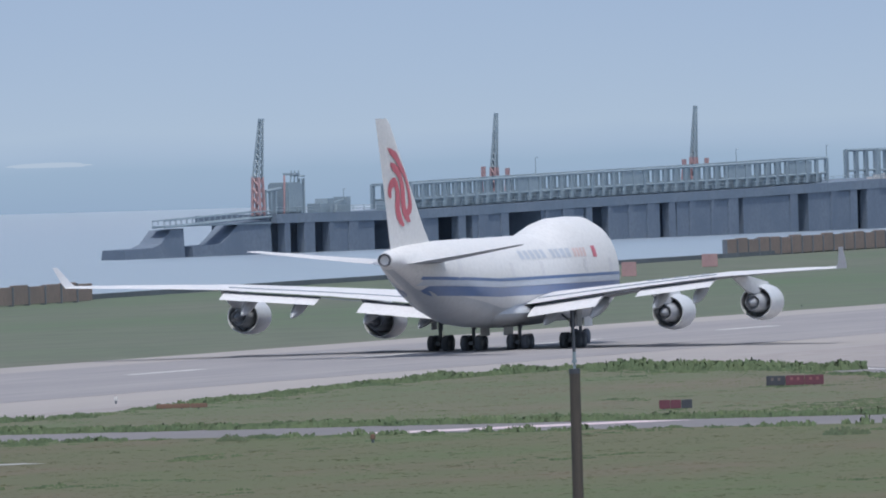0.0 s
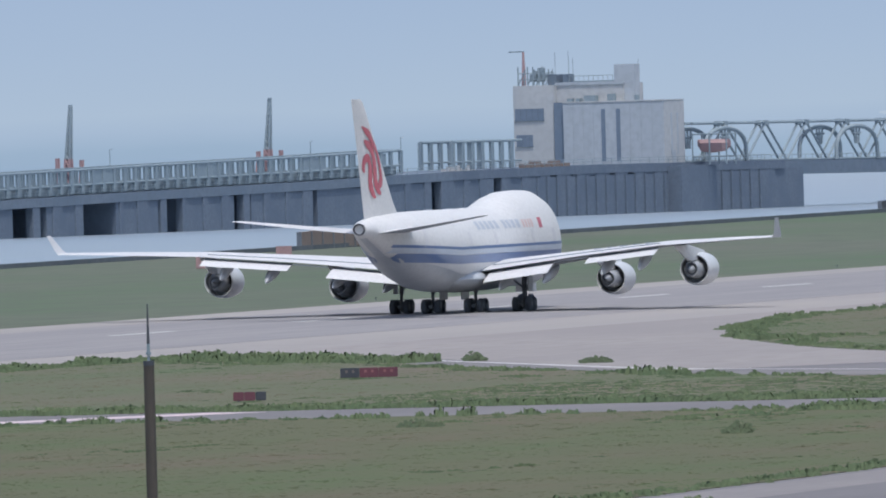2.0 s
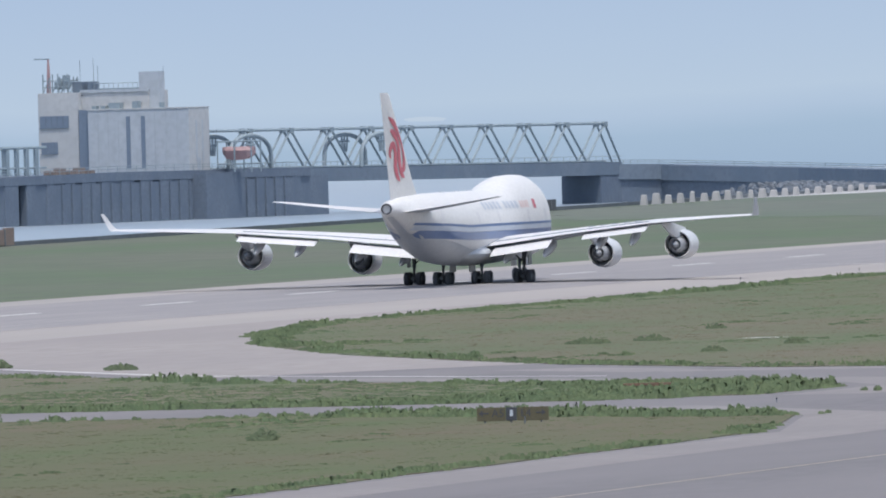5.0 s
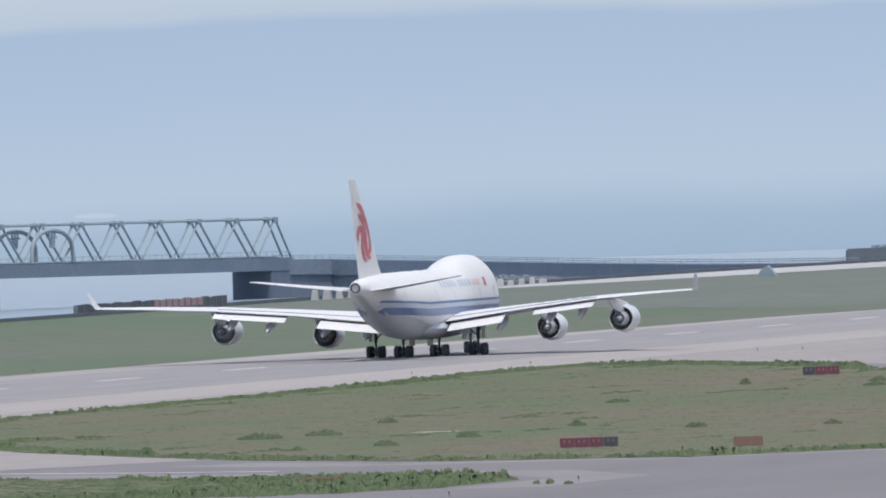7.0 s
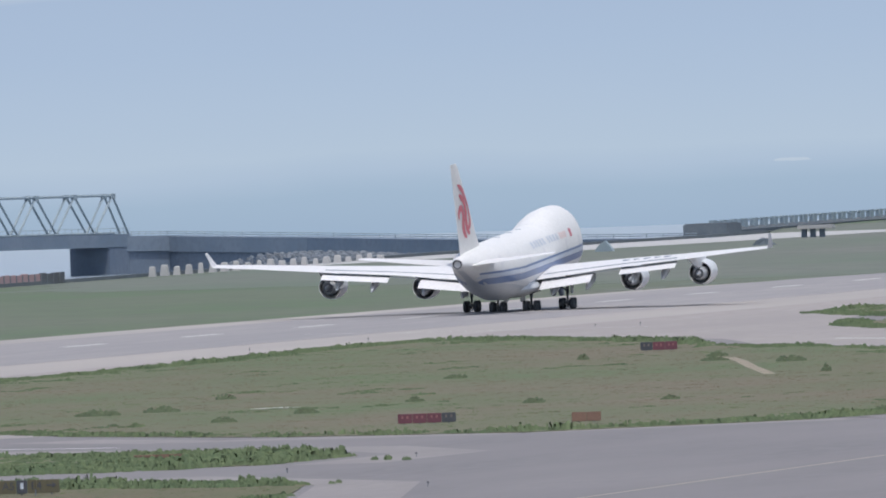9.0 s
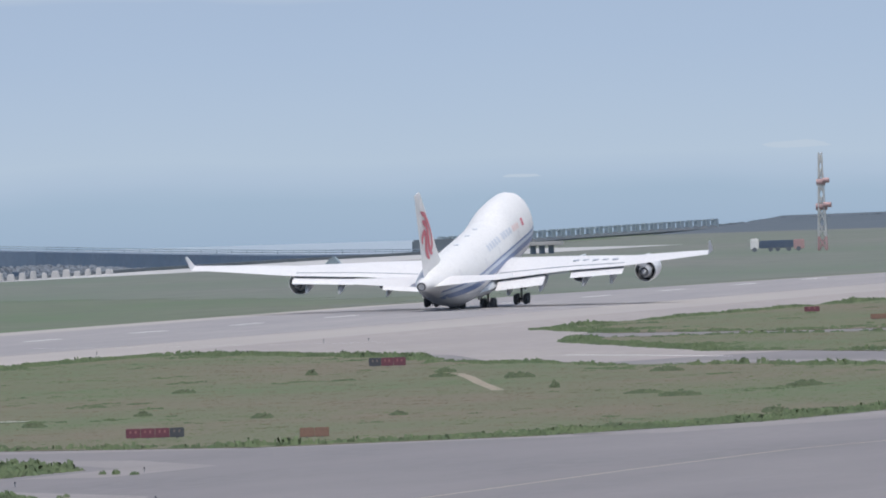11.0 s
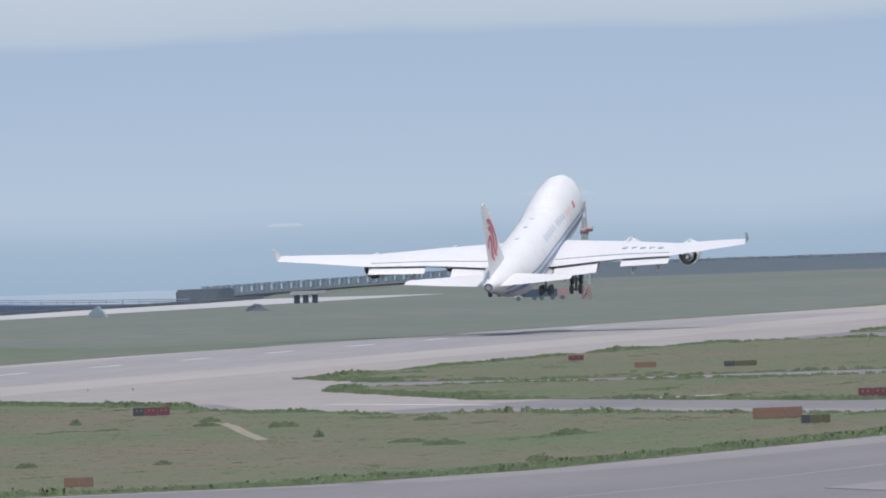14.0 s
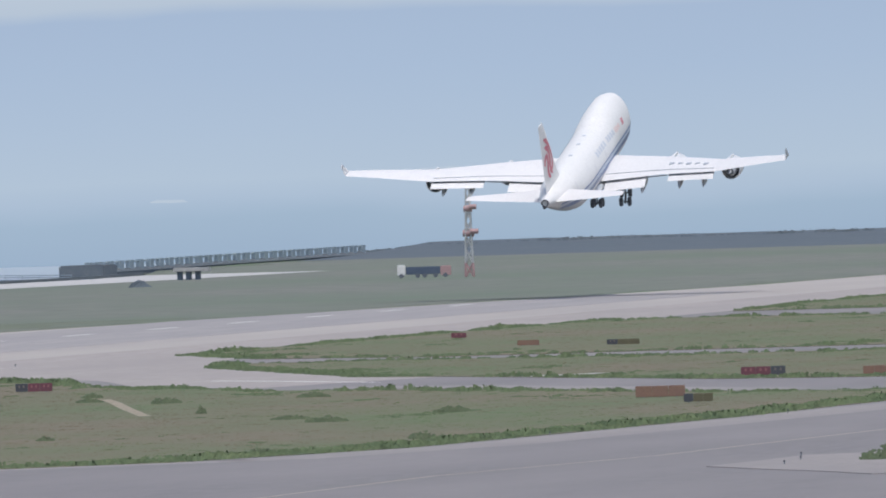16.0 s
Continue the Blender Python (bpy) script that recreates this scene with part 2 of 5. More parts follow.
l.new(nz.outputs["Fac"], bp.inputs["Height"]), l.new(bp.outputs["Normal"], bs.inputs["Normal"])
tagged(part("water", bm, M_SEA, at=pose(0, 0, -4)), "calm hazy blue-grey sea around the airport island", "sea", kind="structure")

# Far shore, hills and sky: a plain curved backdrop behind everything.
bm = bmesh.new()
R = 4900
ring = [[(R * math.sin(radians(a)), R * math.cos(radians(a)), z) for z in (-4, 30, 70, 140)] for a in range(-24, 3)]
loft(bm, ring, closed=False)
# Haze is painted into this height ramp, and the backdrop glows with it.
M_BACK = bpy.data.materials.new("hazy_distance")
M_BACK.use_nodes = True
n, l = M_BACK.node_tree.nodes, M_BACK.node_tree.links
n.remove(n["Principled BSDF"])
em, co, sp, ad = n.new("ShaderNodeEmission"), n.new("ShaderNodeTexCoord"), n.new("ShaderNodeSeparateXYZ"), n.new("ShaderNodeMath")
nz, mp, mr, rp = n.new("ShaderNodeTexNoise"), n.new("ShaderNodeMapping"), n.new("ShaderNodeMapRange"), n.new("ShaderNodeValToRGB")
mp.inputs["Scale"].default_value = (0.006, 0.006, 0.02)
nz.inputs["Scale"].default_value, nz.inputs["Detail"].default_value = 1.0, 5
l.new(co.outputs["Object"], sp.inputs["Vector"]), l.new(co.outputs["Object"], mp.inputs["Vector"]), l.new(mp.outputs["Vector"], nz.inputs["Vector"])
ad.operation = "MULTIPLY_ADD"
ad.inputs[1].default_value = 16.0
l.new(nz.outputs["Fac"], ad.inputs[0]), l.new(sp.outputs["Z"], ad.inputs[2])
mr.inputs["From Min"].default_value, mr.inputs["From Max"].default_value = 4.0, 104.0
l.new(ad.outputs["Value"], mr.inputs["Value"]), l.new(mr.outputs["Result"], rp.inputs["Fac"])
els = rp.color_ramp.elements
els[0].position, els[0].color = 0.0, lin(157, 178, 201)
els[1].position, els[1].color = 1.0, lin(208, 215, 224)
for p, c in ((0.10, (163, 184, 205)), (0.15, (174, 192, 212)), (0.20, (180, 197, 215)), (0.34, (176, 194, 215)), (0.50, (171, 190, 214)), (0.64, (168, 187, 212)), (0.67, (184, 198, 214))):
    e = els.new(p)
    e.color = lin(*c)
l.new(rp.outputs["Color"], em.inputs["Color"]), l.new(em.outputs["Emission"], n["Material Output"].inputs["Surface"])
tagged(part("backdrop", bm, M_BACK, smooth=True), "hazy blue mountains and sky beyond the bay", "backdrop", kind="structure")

def cloud(bearing, height, w, h):
    bm = bmesh.new()
    bmesh.ops.create_icosphere(bm, subdivisions=3, radius=1)
    for v in bm.verts:
        v.co *= 1 + 0.35 * noise.noise(v.co * 1.7 + Vector((bearing, 0, 0)))
        v.co = Vector((v.co.x * w / 2, v.co.y * 3, v.co.z * h / 2 if v.co.z > 0 else v.co.z * h / 5))
    b = radians(bearing)
    tagged(part("far_cloud", bm, M_CLOUD, None, "", True, 180, pose(4860 * math.sin(b), 4860 * math.cos(b), 19.18 + 4860 * math.tan(radians(height)), 0, 0, -bearing)), "pale low cloud in the far haze", "cloud", "far clouds", "structure")


# The clouds emit their own brightness; no sunlight makes it.
M_CLOUD = bpy.data.materials.new("pale_cloud")
M_CLOUD.use_nodes = True
n, l = M_CLOUD.node_tree.nodes, M_CLOUD.node_tree.links
em = n.new("ShaderNodeEmission")
em.inputs["Color"].default_value = lin(187, 201, 216)
l.new(em.outputs["Emission"], n["Material Output"].inputs["Surface"])
for c in ((-12.26, -0.096, 10.5, 1.6), (-8.787, -0.018, 17.0, 2.8), (-9.63, -0.086, 9.0, 1.3), (-16.16, -0.128, 22.0, 1.8)):
    cloud(*c)

SHORE = [(-556, -400), (-560, 1400), (-563, 1900), (-570, 2070), (-577, 2400), (-590, 2760), (-606, 3180), (-606, 3330), (-600, 3430), (-604, 3530), (-624, 3660), (-634, 3800), (-660, 4250)]
LAND = SHORE + [(420, 4250), (420, -400)]
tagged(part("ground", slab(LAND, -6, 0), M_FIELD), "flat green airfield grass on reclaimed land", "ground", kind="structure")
tagged(part("ground", slab(rounded([(-419, 2420), (-416, 2300), (-400, 2562), (-385, 2762), (-385, 3402), (-94, 3402), (-94, 4200), (-640, 4200), (-622, 3670), (-602, 3540), (-598, 3440), (-603, 3330), (-603, 3180), (-588, 2780), (-560, 2640), (-500, 2560), (-450, 2470)], 8, 14.0), -0.5, 0.012), M_FAR), "far airfield grass, greyed in its colour for haze", "ground", kind="structure")
tagged(part("pavement", slab([(-347, 300), (-347, 3300), (-90, 3300), (-90, 300)], -0.5, 0.03), M_TAXI), "grey asphalt taxiways beside the runway", "taxiway", kind="structure")
RUN = [(-418, 200), (-416, 2000), (-412, 2300), (-396, 2560), (-381, 2760), (-381, 3400), (-347.004, 3400), (-347.004, 200)]
tagged(part("runway", slab(RUN, -0.5, 0.034), M_CONC), "pale worn concrete runway with shoulders", "runway", kind="structure")
tagged(part("road", slab([(-407, 210), (-407, 2400), (-386, 2650), (-364, 2650), (-364, 210)], 0.03, 0.05), M_RUN), "darker tyre-marked strip along the runway", "runway", kind="structure")

A = [(-341, 1116), (-340, 1178), (-345, 1230), (-350, 1285), (-349, 1342), (-340, 1342), (-325, 1311), (-306, 1266), (-273, 1208), (-250, 1180), (-232, 1168), (-222, 1142), (-223, 1119), (-240, 1111), (-290, 1114)]
B = [(-325, 1432), (-332, 1468), (-338, 1508), (-339, 1560), (-339, 1680), (-343, 1737), (-343, 1777), (-337, 1797), (-318, 1758), (-302, 1717), (-290, 1671), (-281, 1654), (-264, 1608), (-250, 1592), (-212, 1518), (-192, 1500), (-187, 1450), (-190, 1368), (-198, 1262), (-208, 1226), (-224, 1212), (-243, 1225), (-264, 1257), (-280, 1292), (-295, 1328), (-308, 1365), (-317, 1395)]
C = [(-330, 1950), (-329, 2050), (-327, 2235), (-312, 2233), (-289, 2206), (-240, 2150), (-190, 2100), (-190, 1856), (-243, 1856), (-287, 1857), (-311, 1884)]
D = [(-308, 1844), (-290, 1838), (-252, 1812), (-190, 1812), (-190, 1570), (-208, 1588), (-225, 1606), (-260, 1680), (-270, 1695), (-302, 1806)]
E = [(-321, 2305), (-326, 2400), (-328, 3200), (-190, 3200), (-190, 2290), (-290, 2296)]
G = [(-346, 500), (-346, 1088), (-225, 1079), (-207, 1050), (-199, 1000), (-198, 500)]
ISLES = [A, B, C, D, E, G]
for poly in ISLES:
    tagged(part("grass_verge", slab(rounded(poly), -0.4, 0.075), M_OLIVE if poly is G else M_GRASS), "rough grass verge turning brown between the taxiways", "grass", "grass verges", "structure")


def strip(name, pts, w, mat, label, cat, z=0.06):
    """A painted line on the pavement."""
    bm = bmesh.new()
    for (x0, y0), (x1, y1) in zip(pts, pts[1:]):
        d = Vector((y0 - y1, x1 - x0)).normalized() * w / 2
        vs = [bm.verts.new((*p, z)) for p in ((x0 + d.x, y0 + d.y), (x0 - d.x, y0 - d.y), (x1 - d.x, y1 - d.y), (x1 + d.x, y1 + d.y))]
        bm.faces.new(vs)
    return tagged(part(name, bm, mat), label, cat, kind="structure")


for k in range(26):
    y = 1000 + 61.0 * k
    strip("centreline_dash", [(-390, y), (-390, y + 20)], 0.95, M_LINE, "worn white runway centreline dash", "marking", 0.056)
strip("taxi_line", [(-374, 1900), (-358, 1880), (-330, 1860)], 0.3, M_LINE, "faint white taxiway lead-in line", "marking", 0.057)
strip("taxi_line", [(-180, 600), (-179, 1090), (-178, 1145), (-172, 1200), (-168, 1300)], 0.35, M_YELL, "faint yellow taxiway centreline", "marking", 0.04)
strip("taxi_line", [(-330, 1330), (-288, 1245), (-262, 1215), (-250, 1204)], 0.8, M_LINE, "pale taxiway guide line", "marking", 0.04)
strip("taxi_line", [(-285, 1700), (-272, 1674), (-262, 1652)], 0.8, M_LINE, "pale taxiway guide line", "marking", 0.04)
strip("hold_marking", [(-296, 1088), (-283, 1110)], 5.0, M_PINK, "pale red and white painted patch on the taxiway", "marking", 0.04)
strip("taxi_shoulder", [(-183, 1560), (-182, 1440), (-186, 1368), (-193, 1265), (-202, 1226), (-224, 1211), (-248, 1219), (-262, 1240)], 7.0, M_SHO, "pale dusty taxiway shoulder", "taxiway", 0.037)
strip("taxi_shoulder", [(-194, 600), (-195, 1000), (-203, 1048), (-223, 1086)], 6.0, M_SHO, "pale dusty taxiway shoulder", "taxiway", 0.037)
strip("taxi_shoulder", [(-218, 1115), (-217, 1145), (-228, 1174), (-248, 1188), (-270, 1214)], 6.0, M_SHO, "pale dusty taxiway shoulder", "taxiway", 0.037)
strip("taxi_shoulder", [(-208, 1524), (-248, 1606), (-262, 1624)], 6.0, M_SHO, "pale dusty taxiway shoulder", "taxiway", 0.037)
for poly in ([(-347.1, 1353), (-347.1, 1800), (-336, 1800), (-336, 1480), (-322, 1420), (-302, 1352), (-266, 1266), (-284, 1232), (-304, 1276), (-323, 1322), (-340, 1352)], [(-347.1, 1095), (-347.1, 1300), (-343, 1300), (-336, 1200), (-336, 1095)], [(-347.1, 1806), (-347.1, 3300), (-322, 3300), (-322, 1955), (-310, 1848), (-303, 1808), (-271, 1700), (-260, 1684), (-270, 1630), (-288, 1674), (-300, 1726), (-316, 1766), (-337, 1818)]):
    tagged(part("taxi_exit", slab(rounded(poly, 12, 0.3), 0.02, 0.0365), M_EXIT), "pale worn concrete of the runway exit", "taxiway", kind="structure")
tagged(part("shore_apron", slab([(-598, 2960), (-604, 3180), (-604, 3330), (-598, 3430), (-601, 3515), (-562, 3490), (-568, 3330), (-578, 3160)], -0.3, 0.03), M_PALE), "pale concrete strip along the shore", "road", kind="structure")


# ---- the airliner: origin on the ground between the main wheels, nose to +y ----
NOSE = 33.0
FUS = [(0.0, 0.06, 5.5, 5.3), (0.5, 0.75, 6.2, 4.55), (1.4, 1.35, 7.1, 3.85), (3.0, 2.1, 8.6, 3.0), (5.2, 2.75, 9.9, 2.45), (8.5, 3.15, 10.43, 2.15), (12.0, 3.25, 10.48, 2.05), (17.0, 3.25, 10.40, 2.05), (19.8, 3.25, 10.12, 2.0), (22.2, 3.25, 9.68, 1.95), (24.8, 3.25, 9.22, 1.9), (29.0, 3.25, 9.12, 1.9),
       (37.0, 3.25, 9.1, 1.95), (44.0, 3.25, 9.1, 2.05), (48.0, 3.22, 9.1, 2.3), (52.0, 3.05, 9.08, 3.0), (56.0, 2.7, 9.03, 3.95), (60.0, 2.15, 8.95, 5.0), (64.0, 1.5, 8.8, 6.1), (66.8, 0.98, 8.55, 6.85), (68.5, 0.6, 8.3, 7.2)]


def fuselage_at(s):
    for a, b in zip(FUS, FUS[1:]):
        if s <= b[0]:
            f = (s - a[0]) / (b[0] - a[0])
            return [p + f * (q - p) for p, q in zip(a, b)][1:]
    return FUS[-1][1:]


def skin(s, ang, off=0.0):
    """The fuselage's surface s metres behind the nose, at an angle from the right side upwards."""
    hw, top, bot = fuselage_at(s)
    mid = 5.55 if s < 46 else bot + (top - bot) * (0.5 - 0.02 * min(1, (s - 46) / 10))
    mid = min(max(mid, bot + 0.02), top - 0.02)
    if 46 <= s < 56:
        mid = 5.55 + (mid - 5.55) * (s - 46) / 10
    c, z = math.cos(ang), math.sin(ang)
    h = (top - mid) if z > 0 else (mid - bot)
    return Vector(((hw + off) * c, NOSE - s, mid + (h + off) * z))


def skin_at_height(s, z, side, off):
    hw, top, bot = fuselage_at(s)
    lo, hi = -math.pi / 2, math.pi / 2
    for _ in range(24):
        m = (lo + hi) / 2
        if skin(s, m).z < z:
            lo = m
        else:
            hi = m
    p = skin(s, (lo + hi) / 2, off)
    return Vector((side * p.x, p.y, p.z))


def wing_ring(x, le, te, z, t, n=14, camber=0.02):
    """An aerofoil from leading to trailing edge at span x."""
    c = le - te
    out = []
    for k in range(n):
        f = 0.5 - 0.5 * math.cos(math.pi * k / (n - 1))
        out.append((x, le - f * c, z + c * (t * 1.4845 * (0.2969 * math.sqrt(f) - 0.126 * f - 0.3516 * f * f + 0.2843 * f ** 3 - 0.1030 * f ** 4) * 2.4 + camber * f * (1 - f) * 3)))
    for k in range(n - 2, 0, -1):
        f = 0.5 - 0.5 * math.cos(math.pi * k / (n - 1))
        out.append((x, le - f * c, z - c * (t * 1.4845 * (0.2969 * math.sqrt(f) - 0.126 * f - 0.3516 * f * f + 0.2843 * f ** 3 - 0.1030 * f ** 4) * 1.6 - camber * f * (1 - f) * 3)))
    return out


def revolve(bm, prof, cx, cz, n=28):
    """Turns (y, radius) pairs about the axis along y."""
    loft(bm, [[(cx + r * math.cos(k * math.tau / n), y, cz + r * math.sin(k * math.tau / n)) for k in range(n)] for y, r in prof], caps=False)


plane = tagged(empty("airliner"), "white four-engined jumbo jet with blue stripes and red tail emblem", "aircraft")

bm = bmesh.new()
NA = 96
stations = sorted({f[0] for f in FUS} | {x * 0.75 for x in range(1, 91)})
rings = [[skin(s, k * math.tau / NA) for k in range(NA)] for s in stations]
loft(bm, rings)
part("fuselage", bm, M_WHITE, plane, "white upper fuselage", True, 60)
# wing-to-body fairing under the belly
bm = bmesh.new()
loft(bm, [[(w * math.cos(k * math.tau / 20), y, 3.0 + h * math.sin(k * math.tau / 20)) for k in range(20)] for y, w, h in ((15, 0.6, 0.3), (12, 2.6, 0.9), (7, 3.45, 1.15), (-1, 3.55, 1.2), (-6, 3.3, 1.1), (-10, 2.2, 0.7), (-13, 0.5, 0.2))])
part("belly_fairing", bm, M_UNDER, plane, "grey belly fairing", True)


def band(name, lo, hi, s0, s1, mat, side, rise=0.0, label=""):
    """A painted band along the fuselage between two heights."""
    bm = bmesh.new()
    prev = None
    n = max(1, int((s1 - s0) / 1.0))
    for k in range(n + 1):
        s = s0 + (s1 - s0) * k / n
        up = rise * max(0, s - 45)
        _, top, bot = fuselage_at(s)
        zs = [min(max(lo + up + (hi - lo) * j / 3, bot + 0.1), top - 0.1) for j in range(4)]
        row = [bm.verts.new(skin_at_height(s, z, side, 0.03)) for z in zs]
        if prev:
            for j in range(3):
                bm.faces.new((prev[j], prev[j + 1], row[j + 1], row[j]))
        prev = row
    part(name, bm, mat, plane, label, True)


for side in (1, -1):
    bm, prev = bmesh.new(), None
    for s in stations[2:-1]:
        _, top, bot = fuselage_at(s)
        edge = min(max(3.5 + max(0, s - NOSE - 10) * 0.10, bot + 0.05), top - 0.1)
        a0 = -math.pi / 2
        lo, hi = a0, math.pi / 2
        for _ in range(24):
            m = (lo + hi) / 2
            lo, hi = (m, hi) if skin(s, m).z < edge else (lo, m)
        row = []
        for k in range(15):
            q = skin(s, a0 + (lo - a0) * k / 14, 0.02)
            row.append(bm.verts.new((side * q.x, q.y, q.z)))
        if prev:
            for j in range(14):
                bm.faces.new((prev[j], prev[j + 1], row[j + 1], row[j]))
        prev = row
    part("belly_skin", bm, M_UNDER, plane, "grey painted belly", True)
    band("stripe", 4.40, 5.15, 2.0, 60.5, M_BLUE, side, 0.028, "broad blue stripe")
    band("stripe", 5.62, 5.86, 2.0, 62.5, M_BLUE, side, 0.028, "thin blue stripe")
    band("stripe", 5.17, 5.60, 2.0, 62.0, M_PALEB, side, 0.028, "pale grey stripe")
    # the titles are plain bars
    bars = [(37.2 - 1.75 * k, 36.0 - 1.75 * k, 7.25, 7.95, M_TITLE) for k in range(5)]
    bars += [(27.2 - 1.5 * k, 26.1 - 1.5 * k, 7.25, 7.95, M_TITLE) for k in range(4)]
    bars += [(20.7 - 1.0 * k, 20.0 - 1.0 * k, 7.25, 7.95, M_TITLR) for k in range(4)] + [(14.9, 13.7, 7.15, 8.05, M_RED)]
    for s0, s1, lo, hi, m in bars:
        band("title_bar", lo, hi, s1, s0, m, side, 0, "plain title bar")
    # cockpit side windows and cabin doors
    band("cockpit_window", 8.55, 9.05, 3.6, 5.0, M_WIN, side, 0, "dark cockpit window")
    for s in (9.2, 17.4, 31.0, 40.5, 55.0):
        band("cabin_door", 5.2 + (0.9 if s > 50 else 0), 7.05 + (0.8 if s > 50 else 0), s, s + 1.07, M_WING, side, 0, "pale cabin door")
for s in (30.5, 36.0, 43.5):
    part("roof_antenna", bbox(-0.3, 0.3, NOSE - s - 0.4, NOSE - s + 0.4, 9.02, 9.16, bevel=0.04), M_TITLE, plane, "small grey roof antenna")
bm = bmesh.new()
revolve(bm, [(NOSE - 68.3, 0.56), (NOSE - 68.75, 0.50), (NOSE - 68.7, 0.40), (NOSE - 68.0, 0.36), (NOSE - 68.0, 0.0)], 0, 7.75, 20)
part("tail_exhaust", bm, M_BLK, plane, "dark auxiliary exhaust in the tail cone", True)

# fin
bm = bmesh.new()
FIN = [(8.3, -20.5, -33.6, 0.085), (9.2, -22.3, -33.9, 0.09), (10.2, -23.7, -34.2, 0.095), (14.5, -28.5, -35.6, 0.1), (18.5, -33.0, -37.0, 0.1), (18.9, -33.8, -37.1, 0.06)]
loft(bm, [[(p[2] - 0.0, p[1], z) for p in wing_ring(0, le, te, 0, t, 14, 0.0)] for z, le, te, t in FIN])
for v in bm.verts:
    v.co.x = v.co.x * 0.8
fin = part("fin", bm, M_WHITE, plane, "tall white swept tail fin", True, 50)


def fin_half(y, z):
    for a, b in zip(FIN, FIN[1:]):
        if z <= b[0]:
            f = (z - a[0]) / (b[0] - a[0])
            le, te, t = (a[i] + f * (b[i] - a[i]) for i in (1, 2, 3))
            break
    c = le - te
    f = min(max((le - y) / c, 0.0), 1.0)
    return 0.8 * c * t * 1.4845 * (0.2969 * math.sqrt(f) - 0.126 * f - 0.3516 * f * f + 0.2843 * f ** 3 - 0.1030 * f ** 4) * 2.4


def ribbon(pts, side):
    """A curved red band on the fin: (y, z, width)."""
    bm = bmesh.new()
    fine = []
    for k in range(len(pts) - 1):
        p0, p1, p2, p3 = (Vector(pts[min(max(k + d, 0), len(pts) - 1)]) for d in (-1, 0, 1, 2))
        for j in range(6):
            t = j / 6
            fine.append(0.5 * (2 * p1 + (p2 - p0) * t + (2 * p0 - 5 * p1 + 4 * p2 - p3) * t * t + (3 * p1 - p0 - 3 * p2 + p3) * t ** 3))
    fine.append(Vector(pts[-1]))
    prev = None
    for k, p in enumerate(fine):
        d = (fine[min(k + 1, len(fine) - 1)] - fine[max(k - 1, 0)])
        nrm = Vector((-d.y, d.x)).normalized() * p.z / 2
        row = []
        for f in (-1, 0, 1):
            y, z = p.x + nrm.x * f, p.y + nrm.y * f
            row.append(bm.verts.new((side * (fin_half(y, z) + 0.05), y, z)))
        if prev:
            bm.faces.new((prev[0], prev[1], row[1], row[0]))
            bm.faces.new((prev[1], prev[2], row[2], row[1]))
        prev = row
    return bm


for side in (1, -1):
    for pts in ([(-34.3, 16.55, 0.1), (-33.2, 16.2, 0.55), (-32.0, 15.85, 0.75), (-30.9, 15.2, 0.7), (-29.7, 14.5, 0.65), (-28.9, 13.6, 0.75), (-28.5, 12.6, 0.9), (-28.5, 11.9, 1.1), (-29.3, 11.45, 0.5), (-30.0, 11.7, 0.15)],
                [(-33.6, 15.3, 0.25), (-32.8, 15.05, 0.65), (-31.8, 14.75, 0.8), (-31.0, 14.2, 0.9), (-30.5, 13.3, 1.15), (-30.4, 12.4, 1.2), (-30.1, 11.6, 1.0), (-29.3, 11.0, 0.65), (-28.5, 10.75, 0.15)],
                [(-33.5, 12.65, 0.3), (-33.9, 13.1, 0.8), (-33.5, 13.65, 0.8), (-32.6, 13.85, 0.75), (-32.0, 13.4, 0.95), (-31.8, 12.6, 1.15), (-31.9, 11.8, 1.15), (-31.4, 11.1, 0.95), (-30.7, 10.6, 0.5), (-30.2, 10.45, 0.15)]):
        part("emblem", ribbon(pts, side), M_RED, plane, "red curling emblem band")

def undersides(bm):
    """Lower faces take the second material, darkened for underside shade."""
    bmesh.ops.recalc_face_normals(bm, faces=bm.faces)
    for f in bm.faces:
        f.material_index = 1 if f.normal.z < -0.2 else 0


# tailplanes
for side in (1, -1):
    bm = bmesh.new()
    loft(bm, [wing_ring(side * x, le, te, z, t, 12, 0.0) for x, le, te, z, t in ((0.9, -24.6, -33.0, 7.35, 0.085), (6, -29.2, -34.7, 8.0, 0.08), (10.7, -33.3, -36.2, 8.65, 0.075), (11.08, -34.2, -36.3, 8.7, 0.04))])
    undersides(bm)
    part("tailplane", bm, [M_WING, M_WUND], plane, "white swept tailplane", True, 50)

# wings
WING = [(2.2, 13.2, -3.4, 3.55, 0.125), (6.0, 9.9, -4.7, 4.0, 0.115), (12.4, 4.5, -6.6, 4.75, 0.10), (20.5, -2.65, -10.45, 5.52, 0.095), (27.5, -8.8, -14.0, 5.88, 0.09), (31.75, -12.6, -16.15, 6.05, 0.085)]
HINGE = 20.5


def wing_at(x):
    for a, b in zip(WING, WING[1:]):
        if x <= b[0]:
            f = (x - a[0]) / (b[0] - a[0])
            return [p + f * (q - p) for p, q in zip(a, b)][1:]
    return WING[-1][1:]


